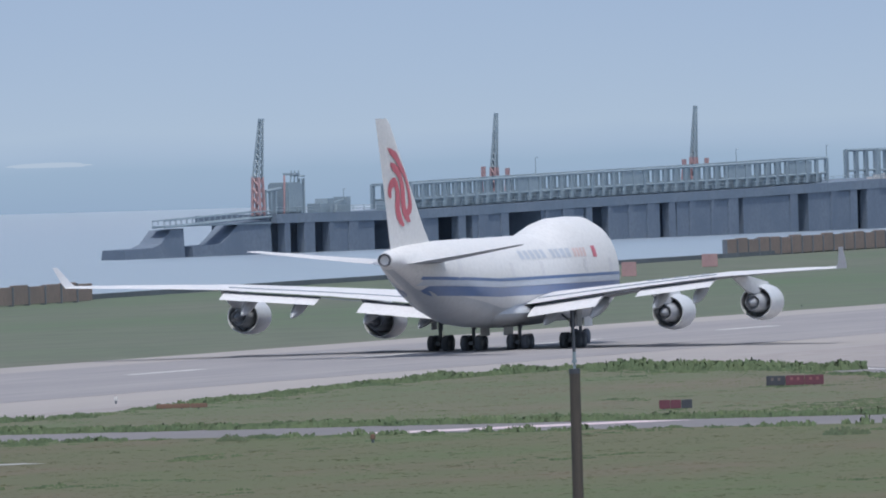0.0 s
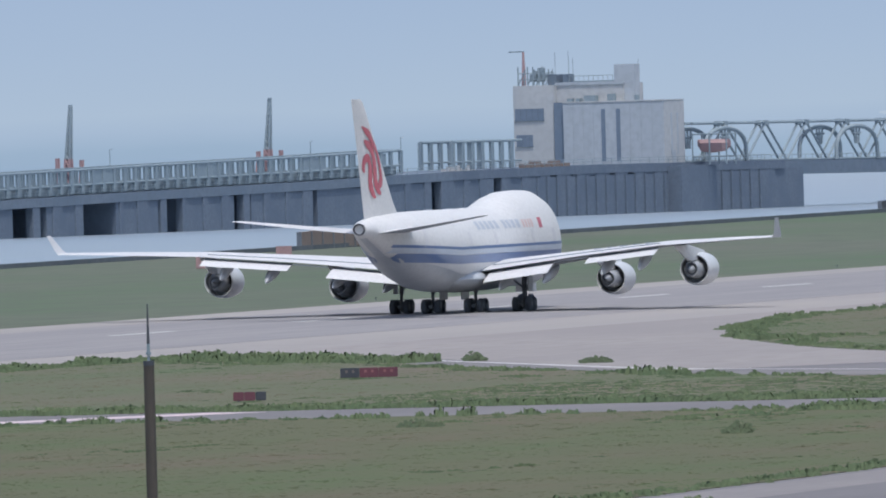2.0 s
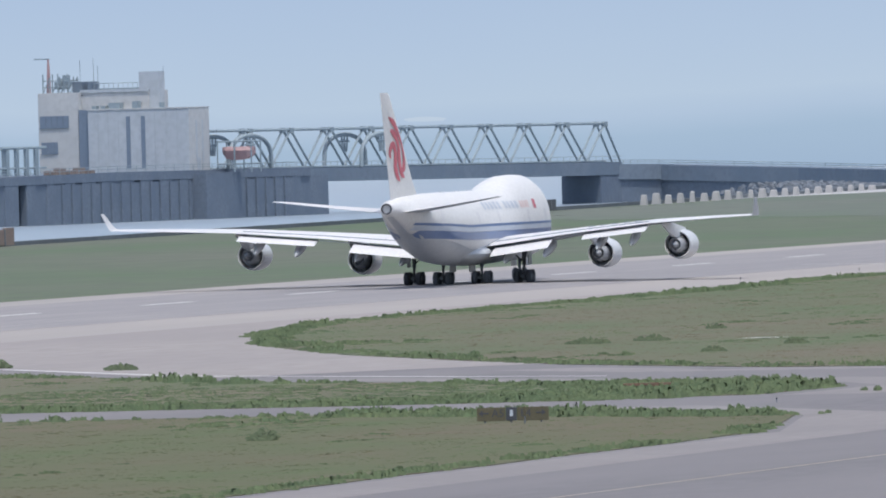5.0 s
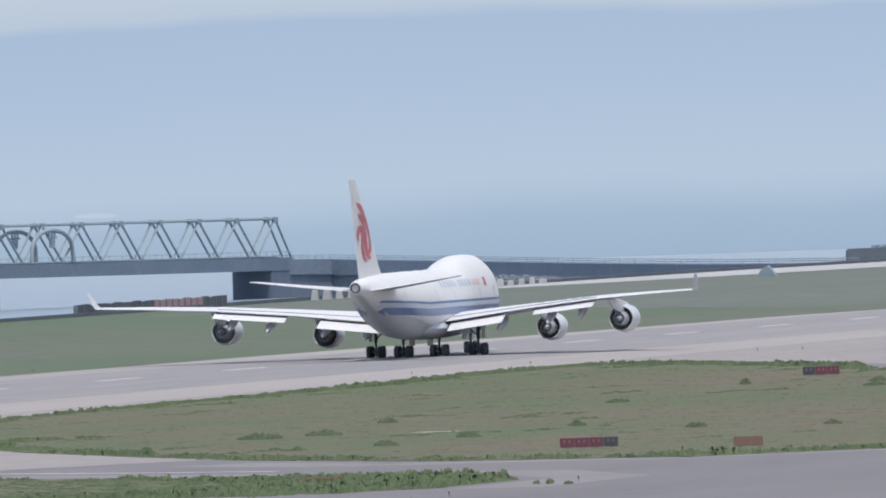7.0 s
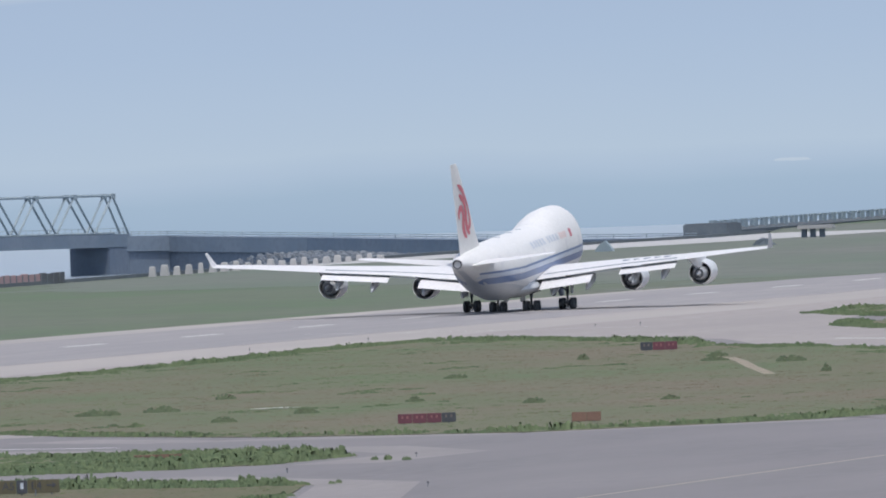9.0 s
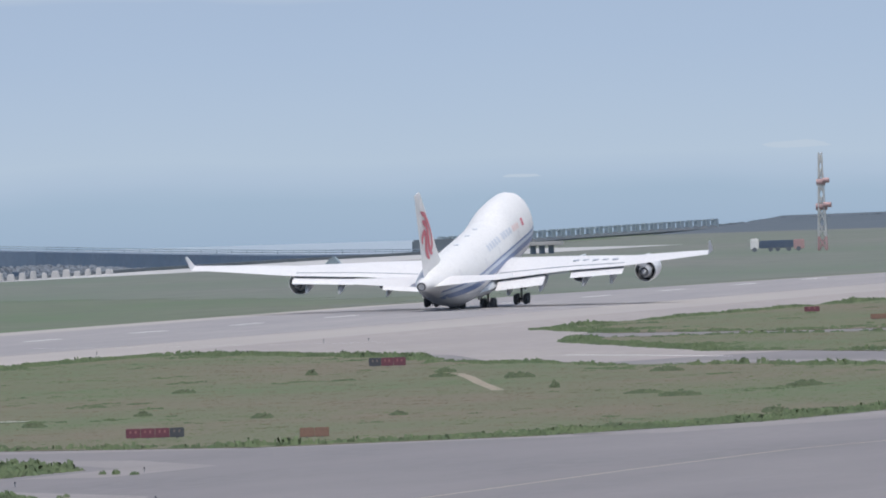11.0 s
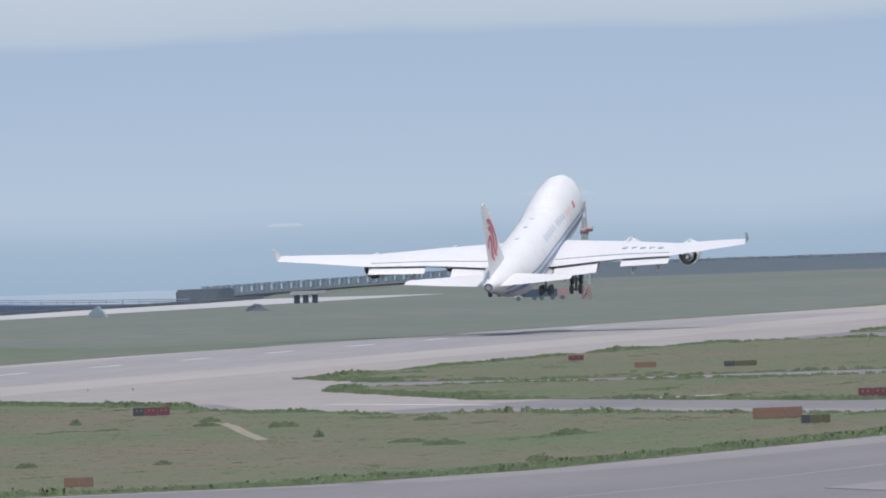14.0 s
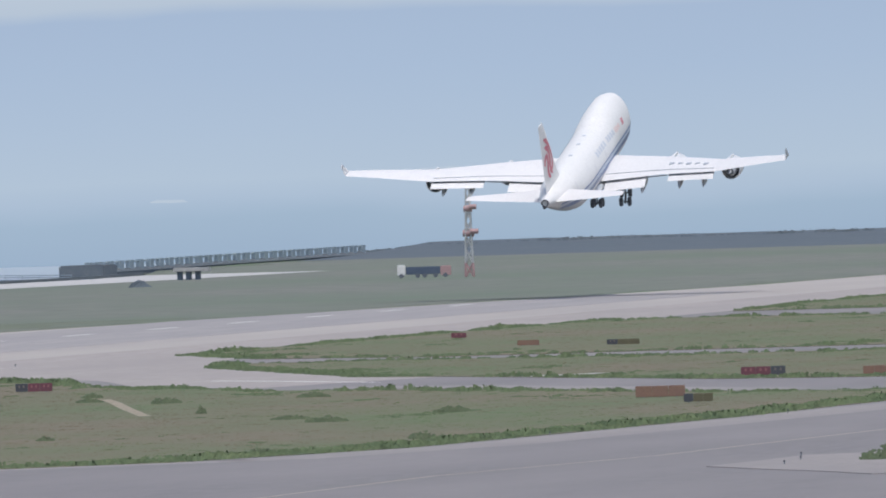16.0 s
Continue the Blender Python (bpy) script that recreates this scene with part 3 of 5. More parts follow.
def flap(side, x0, x1, chord, gap, drop, angle, n=10):
    """A lowered flap panel behind the trailing edge from span x0 to x1."""
    bm = bmesh.new()
    rings = []
    for x in (x0, x1):
        le, te, z, t = wing_at(x)
        a = radians(angle)
        ring = []
        for px, py, pz in wing_ring(0, 0, -chord, 0, 0.10, n, 0.02):
            y2, z2 = py * math.cos(a) - pz * math.sin(a) * -1, py * math.sin(a) + pz * math.cos(a)
            ring.append((side * x, te + gap + y2, z - drop + z2))
        rings.append(ring)
    loft(bm, rings)
    return bm


wings, outer_wings = {}, {}
for side in (1, -1):
    bm = bmesh.new()
    loft(bm, [wing_ring(side * x, le, te, z, t, 16) for x, le, te, z, t in WING if x <= HINGE])
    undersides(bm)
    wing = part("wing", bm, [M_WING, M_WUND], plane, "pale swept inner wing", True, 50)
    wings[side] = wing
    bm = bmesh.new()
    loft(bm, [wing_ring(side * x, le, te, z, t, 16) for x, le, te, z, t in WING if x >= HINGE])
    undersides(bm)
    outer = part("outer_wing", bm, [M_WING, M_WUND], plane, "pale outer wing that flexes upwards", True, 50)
    outer_wings[side] = outer
    bm = bmesh.new()
    loft(bm, [[(side * (x + p[2]), p[1], z) for p in wing_ring(0, le, te, 0, 0.06, 10, 0)] for x, le, te, z in ((31.76, -12.6, -16.15, 6.02), (32.0, -13.7, -16.5, 6.45), (32.18, -14.9, -17.0, 7.05), (32.38, -16.3, -17.7, 7.75))])
    part("winglet", bm, M_TITLE if side == 1 else M_WING, outer, "upturned winglet", True, 50)
    for x0, x1, ch, drop, ang in ((3.7, 9.9, 3.1, 0.26, 15), (13.3, 20.3, 2.2, 0.22, 14)):
        part("flap", flap(side, x0, x1, ch, 0.75, drop, ang), M_WING, wing, "lowered white trailing-edge flap", True, 50)
        # A solid dark strip stands in for shade between wing and flap.
        part("flap_gap_shade", flap(side, x0, x1, 0.42, 0.72, drop * 0.5, ang), M_DARK, wing, "dark strip for the shade in the flap gap", True, 50)
    part("aileron_gap", flap(side, 10.1, 13.1, 0.5, 0.35, 0.14, 8), M_GEAR, wing, "dark high-speed aileron edge", True, 50)
    if side == 1:
        for k in range(5):
            x = 13.2 + 1.35 * k
            le, te, z, t = wing_at(x)
            ring = wing_ring(x, le, te, z, t, 16)
            q = ring[8]
            bm = bmesh.new()
            box(bm, x - 0.36, x + 0.36, q[1] - 0.5 + 0.3 * (k % 2), q[1] + 0.5, q[2] - 0.05, q[2] + 0.05)
            part("marking_bar", bm, M_DARK, wing, "plain dark marking bar")
    bm = bmesh.new()
    for a, b in zip((3.4, 7.0, 10.5, 14.0, 17.0), (7.0, 10.5, 14.0, 17.0, 20.2)):
        pts = []
        for x in (a, b):
            le, te, z, t = wing_at(x)
            q = wing_ring(side * x, le, te, z, t, 16)[11]
            pts.append(Vector(q) + Vector((0, 0, 0.05)))
        bar(bm, pts[0], pts[1], 0.04, 5)
    part("spoiler_gap", bm, M_DARK, wing, "thin dark spoiler hinge line")
    for x, ln in ((5.2, 5.5), (9.4, 5.4), (15.0, 4.6), (18.7, 4.2)):
        le, te, z, t = wing_at(x)
        bm = bmesh.new()
        loft(bm, [[(side * x + w * math.cos(k * math.tau / 12), te + 1.6 - y, z - d + w * 1.35 * math.sin(k * math.tau / 12)) for k in range(12)] for y, w, d in ((-ln * 0.5, 0.06, 0.5), (-ln * 0.25, 0.32, 0.75), (0.2, 0.42, 1.0), (ln * 0.35, 0.36, 1.35), (ln * 0.55, 0.22, 1.65), (ln * 0.68, 0.05, 1.85))])
        part("flap_fairing", bm, M_UNDER, wing, "grey canoe-shaped flap fairing", True)
    for ex, fy, ez in ((11.95, 12.4, 2.62), (21.1, 5.2, 3.3)) if side == 1 else ((11.9, 11.2, 2.5), (21.3, 3.9, 3.2)):
        cx = side * ex
        bm = bmesh.new()
        revolve(bm, [(fy - 1.9, 1.16), (fy - 1.2, 1.20), (fy - 1.0, 1.28), (fy - 1.2, 1.36), (fy - 2.0, 1.44), (fy - 3.2, 1.45), (fy - 4.3, 1.38), (fy - 5.1, 1.28), (fy - 5.05, 1.20), (fy - 4.0, 1.22), (fy - 2.6, 1.2)], cx, ez, 36)
        nac = part("engine", bm, M_NAC, wing, "pale engine nacelle under the wing", True, 40)
        bm = bmesh.new()
        revolve(bm, [(fy - 2.4, 0.9), (fy - 4.2, 0.86), (fy - 5.6, 0.72), (fy - 6.3, 0.60), (fy - 6.25, 0.52), (fy - 5.8, 0.50)], cx, ez, 28)
        part("core_cowl", bm, M_METAL, nac, "bare metal core cowl", True)
        bm = bmesh.new()
        revolve(bm, [(fy - 5.6, 0.36), (fy - 6.3, 0.34), (fy - 6.9, 0.20), (fy - 7.2, 0.03)], cx, ez, 20)
        part("exhaust_cone", bm, M_METAL, nac, "metal exhaust cone", True)
        for dy, dr in ((3.4, 1.235), (5.9, 0.52), (2.0, 1.18)):
            bm = bmesh.new()
            revolve(bm, [(fy - dy, dr), (fy - dy, 0.02)], cx, ez, 28)
            part("duct", bm, M_DARK, nac, "dark fan duct", True)
        le, te, z, t = wing_at(ex)
        bm = bmesh.new()
        loft(bm, [[(cx - w, y0, z0), (cx + w, y0, z0), (cx + w * 0.8, y1, z1), (cx - w * 0.8, y1, z1)] for w, y0, z0, y1, z1 in ((0.12, fy - 1.2, ez + 1.45, fy - 1.25, ez + 1.6), (0.28, fy - 3.4, ez + 1.1, le + 0.3, z - 0.08), (0.3, fy - 5.2, ez + 0.75, le - 1.2, z - 0.12), (0.2, fy - 6.6, ez + 0.7, le - 3.2, z - 0.1), (0.06, fy - 8.8, ez + 1.1, le - 4.2, z - 0.2))])
        part("pylon", bm, M_NAC, nac, "engine pylon", True, 50)

# landing gear


def wheel_mesh(r, w):
    bm = bmesh.new()
    n = 24
    prof = [(-w / 2, r * 0.30), (-w / 2, r * 0.62), (-w / 2 + 0.02, r * 0.82), (-w / 2 + 0.09, r * 0.97), (-w / 4, r), (w / 4, r), (w / 2 - 0.09, r * 0.97), (w / 2 - 0.02, r * 0.82), (w / 2, r * 0.62), (w / 2, r * 0.30)]
    loft(bm, [[(x, rr * math.cos(k * math.tau / n), rr * math.sin(k * math.tau / n)) for k in range(n)] for x, rr in prof], caps=True)
    return mesh_of(bm, "wheel", [M_TYRE], True, 40)


def rim_mesh(r, w):
    bm = bmesh.new()
    n = 18
    h = w / 2
    loft(bm, [[(x, rr * math.cos(k * math.tau / n), rr * math.sin(k * math.tau / n)) for k in range(n)] for x, rr in ((-h - 0.03, r * 0.02), (-h - 0.03, r * 0.18), (-h + 0.02, r * 0.5), (-h - 0.004, r * 0.58), (h + 0.004, r * 0.58), (h - 0.02, r * 0.5), (h + 0.03, r * 0.18), (h + 0.03, r * 0.02))])
    return mesh_of(bm, "rim", [M_GEAR], True, 40)


W_ME, R_ME = wheel_mesh(0.645, 0.52), rim_mesh(0.645, 0.52)
bogies = {}
for gx, gy, tilt in ((5.5, 1.5, 1), (-5.5, 1.5, 1), (1.92, -1.6, 0), (-1.92, -1.6, 0)):
    bm = bmesh.new()
    box(bm, -0.13, 0.13, -0.95, 0.95, -0.16, 0.14)
    for y in (-0.735, 0.735):
        bar(bm, (-0.62, y, 0), (0.62, y, 0), 0.09, 8)
    bogie = part("bogie", bm, M_GEAR, plane, "four-wheel landing gear bogie", at=pose(gx, gy, 0.645))
    bogies[(gx, gy)] = bogie
    for x in (-0.6, 0.6):
        for y in (-0.735, 0.735):
            w = new("wheel", W_ME)
            w.parent, w.location = bogie, (x, y, 0)
            w["label"] = "black landing gear tyre"
            q = new("rim", R_ME)
            q.parent, q.location = bogie, (x, y, 0)
    s = 1 if gx > 0 else -1
    bm = bmesh.new()
    bar(bm, (gx, gy, 0.16), (gx, gy, 2.2), 0.12, 10)
    bar(bm, (gx, gy, 1.7), (gx, gy, 4.0 if tilt else 3.2), 0.2, 10)
    bar(bm, (gx, gy, 1.9), (gx, gy + 1.6, 3.4), 0.08, 8)
    bar(bm, (gx, gy, 2.0), (gx - s * 1.5, gy - 0.2, 3.3), 0.08, 8)
    bar(bm, (gx, gy - 0.25, 0.85), (gx, gy - 0.55, 1.5), 0.05, 6)
    bar(bm, (gx, gy - 0.55, 1.5), (gx, gy - 0.2, 2.1), 0.05, 6)
    part("gear_leg", bm, M_GEAR, plane, "steel gear leg with braces", True)
    if tilt:
        bm = bbox(gx + s * 0.55 - 0.05, gx + s * 0.55 + 0.05, gy - 0.75, gy + 0.85, 1.75, 3.9, bevel=0.03)
        part("gear_door", bm, M_UNDER, plane, "grey gear door")
    else:
        bm = bbox(gx - s * 0.95 - 0.04, gx - s * 0.95 + 0.04, gy - 1.5, gy + 1.3, 1.2, 2.35, bevel=0.03)
        part("gear_door", bm, M_UNDER, plane, "grey gear door hanging from the belly")
bm = bmesh.new()
bar(bm, (0, 25.2, 0.55), (0, 25.0, 3.0), 0.14, 10)
bar(bm, (0, 25.2, 1.4), (0, 26.8, 2.7), 0.07, 8)
bar(bm, (-0.45, 25.2, 0.58), (0.45, 25.2, 0.58), 0.08, 8)
nose_leg = part("nose_gear_leg", bm, M_GEAR, plane, "nose gear leg", True)
for x in (-0.45, 0.45):
    w = new("wheel", W_ME)
    w.parent, w.location = plane, (x, 25.2, 0.62)
for s in (-1, 1):
    part("gear_door", bbox(s * 0.62 - 0.03, s * 0.62 + 0.03, 24.0, 26.6, 1.45, 2.25, bevel=0.02), M_WHITE, plane, "white nose gear door")


# ---- the long pier offshore: s metres along it from its outer end, o metres to its seaward side ----
PU = Vector((0.2245, 0.9745, 0))
PN = Vector((-0.9745, 0.2245, 0))
PIER = Matrix(((PN.x, PU.x, 0, -865), (PN.y, PU.y, 0, 3050), (0, 0, 1, 0), (0, 0, 0, 1)))  # local x seaward, y along


def deck_z(s):
    k = [(-20, 2.6), (40, 2.8), (90, 2.6), (150, 3.4), (215, 4.1), (275, 5.0), (330, 5.3), (400, 5.0), (540, 4.2), (640, 1.6)]
    for (a, p), (b, q) in zip(k, k[1:]):
        if s <= b:
            return p + (q - p) * (s - a) / (b - a)
    return k[-1][1]


pier = tagged(empty("pier", PIER), "long dark concrete pier on piles in the sea", "pier")
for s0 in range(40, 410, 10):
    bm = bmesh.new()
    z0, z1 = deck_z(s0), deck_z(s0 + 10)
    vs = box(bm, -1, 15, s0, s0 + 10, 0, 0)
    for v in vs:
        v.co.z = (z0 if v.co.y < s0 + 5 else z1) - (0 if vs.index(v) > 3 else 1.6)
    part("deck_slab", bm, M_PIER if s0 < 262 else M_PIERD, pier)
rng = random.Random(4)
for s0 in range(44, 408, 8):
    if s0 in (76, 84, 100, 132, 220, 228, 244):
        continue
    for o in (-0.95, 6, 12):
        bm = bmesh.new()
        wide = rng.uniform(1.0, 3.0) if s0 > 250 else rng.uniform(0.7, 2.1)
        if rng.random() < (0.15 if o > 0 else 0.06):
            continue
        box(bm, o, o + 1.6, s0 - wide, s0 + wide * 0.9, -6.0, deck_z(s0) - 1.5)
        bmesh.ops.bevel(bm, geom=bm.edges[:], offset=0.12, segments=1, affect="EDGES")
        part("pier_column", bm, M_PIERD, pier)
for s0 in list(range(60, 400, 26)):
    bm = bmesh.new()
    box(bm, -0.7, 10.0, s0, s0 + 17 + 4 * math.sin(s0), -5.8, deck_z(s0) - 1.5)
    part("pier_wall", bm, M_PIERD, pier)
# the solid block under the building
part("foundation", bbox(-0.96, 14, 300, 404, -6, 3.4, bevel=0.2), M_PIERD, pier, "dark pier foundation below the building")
fend = mesh_of(bbox(-0.3, 0, 0, 0.6, -5, 3.4, bevel=0.05), "fender", [M_PIERD])
for k in range(24):
    f = new("fender", fend)
    f.parent, f.location = pier, (-0.97, 304 + k * 4.1, 0)
# rails along the deck
bm = bmesh.new()
for s0 in range(40, 404, 4):
    bar(bm, (-0.8, s0, deck_z(s0)), (-0.8, s0, deck_z(s0) + 1.1), 0.06, 4)
    for h in (0.6, 1.1):
        bar(bm, (-0.8, s0, deck_z(s0) + h), (-0.8, s0 + 4, deck_z(s0 + 4) + h), 0.05, 4)
part("railing", bm, M_STEEL, pier, "thin steel railing")
# sloping mooring islets at the outer end
for rings in (((-12, -2.35), (-2, -2.2), (1, -1.5), (4.5, 0.7), (9, 0.9)), ((12, -2.2), (22, -2.0), (25, -0.6), (29, 1.5), (40, 1.9))):
    bm = bmesh.new()
    loft(bm, [[(x, s, z) for x, z in ((0, -6), (5, -6), (4.5, zt), (0.3, zt))] for s, zt in rings])
    part("mooring_islet", bm, M_PIERD, pier, "dark sloping mooring islet")
bm = bmesh.new()
for o in (0, 2.4):
    bar(bm, (o, 2, 1.2), (o, 40, 2.4), 0.18, 6)
    bar(bm, (o, 2, 2.3), (o, 40, 3.4), 0.12, 6)
    for k in range(20):
        bar(bm, (o, 2 + k * 2, 1.2 + k * 0.063), (o, 2 + k * 2, 2.3 + k * 0.058), 0.06, 4)
box(bm, 0, 2.4, 2, 40, 1.2, 1.45)
part("walkway", bm, M_STEEL, pier, "steel walkway to the mooring islet")

# enclosed pipe gallery with lattice sides
gallery = tagged(empty("pipe_gallery", PIER @ pose(-2, 0, 0)), "grey-green steel pipe gallery with ribs along the pier", "pipe gallery")
for s0 in range(91, 251, 16):
    a, b = deck_z(s0) + 0.1, deck_z(s0 + 16) + 0.1
    bm = bmesh.new()
    vs = box(bm, 3, 9, s0, s0 + 16, 0, 1)
    for i, v in enumerate(vs):
        v.co.z = (a if v.co.y < s0 + 8 else b) + (1.5 if i > 3 else 0.0)
    part("gallery_floor", bm, M_STEEL, gallery)
    for o in (2.0, 9.6):
        for h, w in ((4.35, 0.28), (1.7, 0.22)):
            bm = bmesh.new()
            bar(bm, (o, s0, a + h), (o, s0 + 16, b + h), w, 6)
            part("chord", bm, M_STEEL, gallery)
for s0 in range(91, 252, 4):
    a = deck_z(s0) + 0.1
    for o in (2.0, 9.6):
        part("rib", bbox(o - 0.22, o + 0.22, s0 - 0.5, s0 + 0.5, a + 0.2, a + 4.4), M_STEEL, gallery)
    part("crossbeam", bbox(2.2, 9.4, s0 - 0.25, s0 + 0.25, a + 4.2, a + 4.55), M_STEEL, gallery)
for s0 in (130, 170, 212, 236):
    part("gallery_panel", bbox(1.9, 2.1, s0, s0 + 9, deck_z(s0) + 1.7, deck_z(s0) + 4.2, bevel=0.04), M_STEEL, gallery, "closed side panel")
g2 = tagged(empty("pipe_gallery", PIER @ pose(-2, 0, 0)), "short grey steel gallery beside the pier building", "pipe gallery")
for s0 in range(272, 300, 4):
    for o in (2.0, 8.5):
        bm = bmesh.new()
        box(bm, o - 0.25, o + 0.25, s0 - 0.6, s0 + 0.6, 5.2, 10.4)
        bar(bm, (o, s0, 10.3), (o, s0 + 4, 10.3), 0.3, 6)
        bar(bm, (o, s0, 6.6), (o, s0 + 4, 6.6), 0.2, 6)
        part("rib", bm, M_STEEL, g2)
tagged(part("white_rubble", (lambda b: ([box(b, -0.5 + 0.1 * k, 0.4 + 0.1 * k, 268 + 2.3 * k, 269.6 + 2.3 * k, 5.0, 5.5 + 0.25 * (k % 3)) for k in range(6)], b)[1])(bmesh.new()), M_LINE, at=PIER), "low white boxes on the pier deck", "box")


def crane(s, o, base, top, w, lean, label, thick=0.2):
    """A slim lattice loading crane with a red foot."""
    c = tagged(empty("loading_crane", PIER @ pose(o, s, base)), label, "crane", "cranes on the pier")
    h = top - base
    bm = bmesh.new()
    corners = [(-w, -w), (w, -w), (w, w), (-w, w)]
    n = 9
    for a, b in corners:
        bar(bm, (a, b, h * 0.38), (a * 0.35, b * 0.35 + lean, h), thick, 5)
    for k in range(n):
        f, g = k / n, (k + 1) / n
        for i in range(4):
            a, b = corners[i], corners[(i + 1) % 4]
            sf, sg = 1 - 0.65 * f, 1 - 0.65 * g
            bar(bm, (a[0] * sf, a[1] * sf + lean * f, h * (0.38 + 0.62 * f)), (b[0] * sg, b[1] * sg + lean * g, h * (0.38 + 0.62 * g)), thick * 0.6, 4)
    part("jib", bm, M_STEEL, c, "grey lattice jib")
    bm = bmesh.new()
    for a, b in corners:
        bar(bm, (a * 1.25, b * 1.25, 0), (a, b, h * 0.40), thick * 1.35, 6)
    for k in range(4):
        z = h * 0.1 * k
        for i in range(4):
            a, b = corners[i], corners[(i + 1) % 4]
            bar(bm, (a[0] * 1.2, a[1] * 1.2, z), (b[0] * 1.2, b[1] * 1.2, z + h * 0.1), thick * 0.8, 4)
    part("foot", bm, M_REDP, c, "red lattice foot paled for haze")
    bm = bmesh.new()
    box(bm, -w * 0.5, w * 0.5, lean - w * 0.9, lean + w * 0.9, h - 0.3, h + 0.25)
    part("head", bm, M_STEEL, c, "crane head")
    return c


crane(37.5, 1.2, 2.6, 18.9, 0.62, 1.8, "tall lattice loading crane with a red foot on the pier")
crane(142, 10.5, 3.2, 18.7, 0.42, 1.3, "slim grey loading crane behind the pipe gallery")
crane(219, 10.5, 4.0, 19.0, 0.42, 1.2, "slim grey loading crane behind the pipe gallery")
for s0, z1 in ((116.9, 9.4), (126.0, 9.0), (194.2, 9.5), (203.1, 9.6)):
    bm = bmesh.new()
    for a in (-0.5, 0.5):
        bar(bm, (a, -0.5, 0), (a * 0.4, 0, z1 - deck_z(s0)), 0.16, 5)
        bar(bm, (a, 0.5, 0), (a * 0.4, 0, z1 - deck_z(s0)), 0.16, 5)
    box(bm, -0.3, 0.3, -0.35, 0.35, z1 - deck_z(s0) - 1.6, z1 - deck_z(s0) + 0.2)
    tagged(part("hose_tower", bm, M_REDP, at=PIER @ pose(10.5, s0 + 21, deck_z(s0))), "small red hose tower by the crane, paled for haze", "hose tower", "hose towers")
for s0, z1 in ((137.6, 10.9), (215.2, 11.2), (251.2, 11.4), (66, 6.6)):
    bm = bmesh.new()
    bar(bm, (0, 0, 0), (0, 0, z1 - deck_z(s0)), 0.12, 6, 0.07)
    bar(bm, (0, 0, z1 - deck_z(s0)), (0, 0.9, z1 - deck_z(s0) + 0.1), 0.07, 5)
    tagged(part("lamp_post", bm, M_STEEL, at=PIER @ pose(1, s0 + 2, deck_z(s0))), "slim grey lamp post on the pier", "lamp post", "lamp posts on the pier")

# loading arms and pipes at the outer berth
berth = tagged(empty("loading_station", PIER @ pose(-0.5, 38.5, 2.7)), "cluster of grey pipes, tanks and frames on the berth", "loading station")
bm = bmesh.new()
for s0 in (0.5, 2.2, 4.0):
    bar(bm, (1, s0, 0), (1, s0, 4.0), 0.22, 8)
bar(bm, (1, 0.5, 4.0), (1, 6, 4.4), 0.26, 8)
part("pipe_bend", bm, M_STEEL, berth, "upright pipes")
part("tank", bbox(0, 4, 6.6, 12.2, 0, 5.4, bevel=0.3), M_STEEL, berth, "blue-grey tank block")
bm = bmesh.new()
for s0 in (13.4, 15.0):
    bar(bm, (1.5, s0, 0), (1.5, s0, 6.0), 0.28, 8)
for s0 in (9.5, 10.8, 12.1):
    bar(bm, (1, s0, 5.2), (1, s0 + 0.4, 7.4), 0.12, 6)
bar(bm, (1, 9.5, 6.6), (1, 14.6, 6.4), 0.16, 6)
box(bm, 0.4, 2.4, 9.4, 11.8, 6.6, 7.0)
part("riser", bm, M_STEEL, berth, "risers and small platform")
part("red_arm", (lambda b: (bar(b, (0.6, 6.2, 0), (0.6, 6.6, 6.6), 0.2, 6), b)[1])(bmesh.new()), M_REDP, berth, "red loading arm paled for haze")
bm = bmesh.new()
for k, (s0, w, h) in enumerate(((19, 3.0, 1.6), (21.5, 2.2, 2.4), (25, 3.4, 1.3), (28.5, 1.6, 2.6))):
    vs = box(bm, 0.5, 3, s0, s0 + w, 0, h)
    for v in vs[4:]:
        v.co.y += 0.5 * math.sin(k)
bar(bm, (1, 19, 1.0), (1, 29, 2.2), 0.15, 6)
part("pump_set", bm, M_STEEL, berth, "low pumps")

# the building on the pier: x to its right, y away from the airfield
BLD = Matrix(((-PN.x, PU.x, 0, -865.4 + PU.x * 361), (-PN.y, PU.y, 0, 3050 + PU.y * 361), (0, 0, 1, 4.9), (0, 0, 0, 1)))
bld = tagged(empty("pier_building", BLD), "pale grey windowless pier building with a stepped roof", "building")
part("stair_tower", bbox(-31.8, -23.3, 1.2, 9, 0, 15.3, bevel=0.12), M_BLDC, bld, "cream stair tower")
for x0, x1, z0, z1 in ((-31.4, -25.4, 8.8, 11.0), (-31.2, -27.8, 4.0, 6.1)):
    w = part("window_band", bbox(x0, x1, 1.1, 1.5, z0, z1), M_WIN, bld, "dark window band")
    bm = bmesh.new()
    for k in range(1, 5):
        xx = x0 + (x1 - x0) * k / 5
        box(bm, xx - 0.05, xx + 0.05, 1.04, 1.12, z0, z1)
    box(bm, x0 - 0.1, x1 + 0.1, 1.0, 1.12, z0 - 0.14, z0)
    part("mullion", bm, M_PIER, w, "thin dark window mullions")
part("middle_block", bbox(-23.4, -9.4, 2.5, 11, 0, 15.4, bevel=0.12), M_BLDC, bld, "cream upper block")
part("parapet", bbox(-23.5, -9.3, 2.3, 2.6, 15.2, 15.75), M_BLDG, bld, "grey parapet edge")
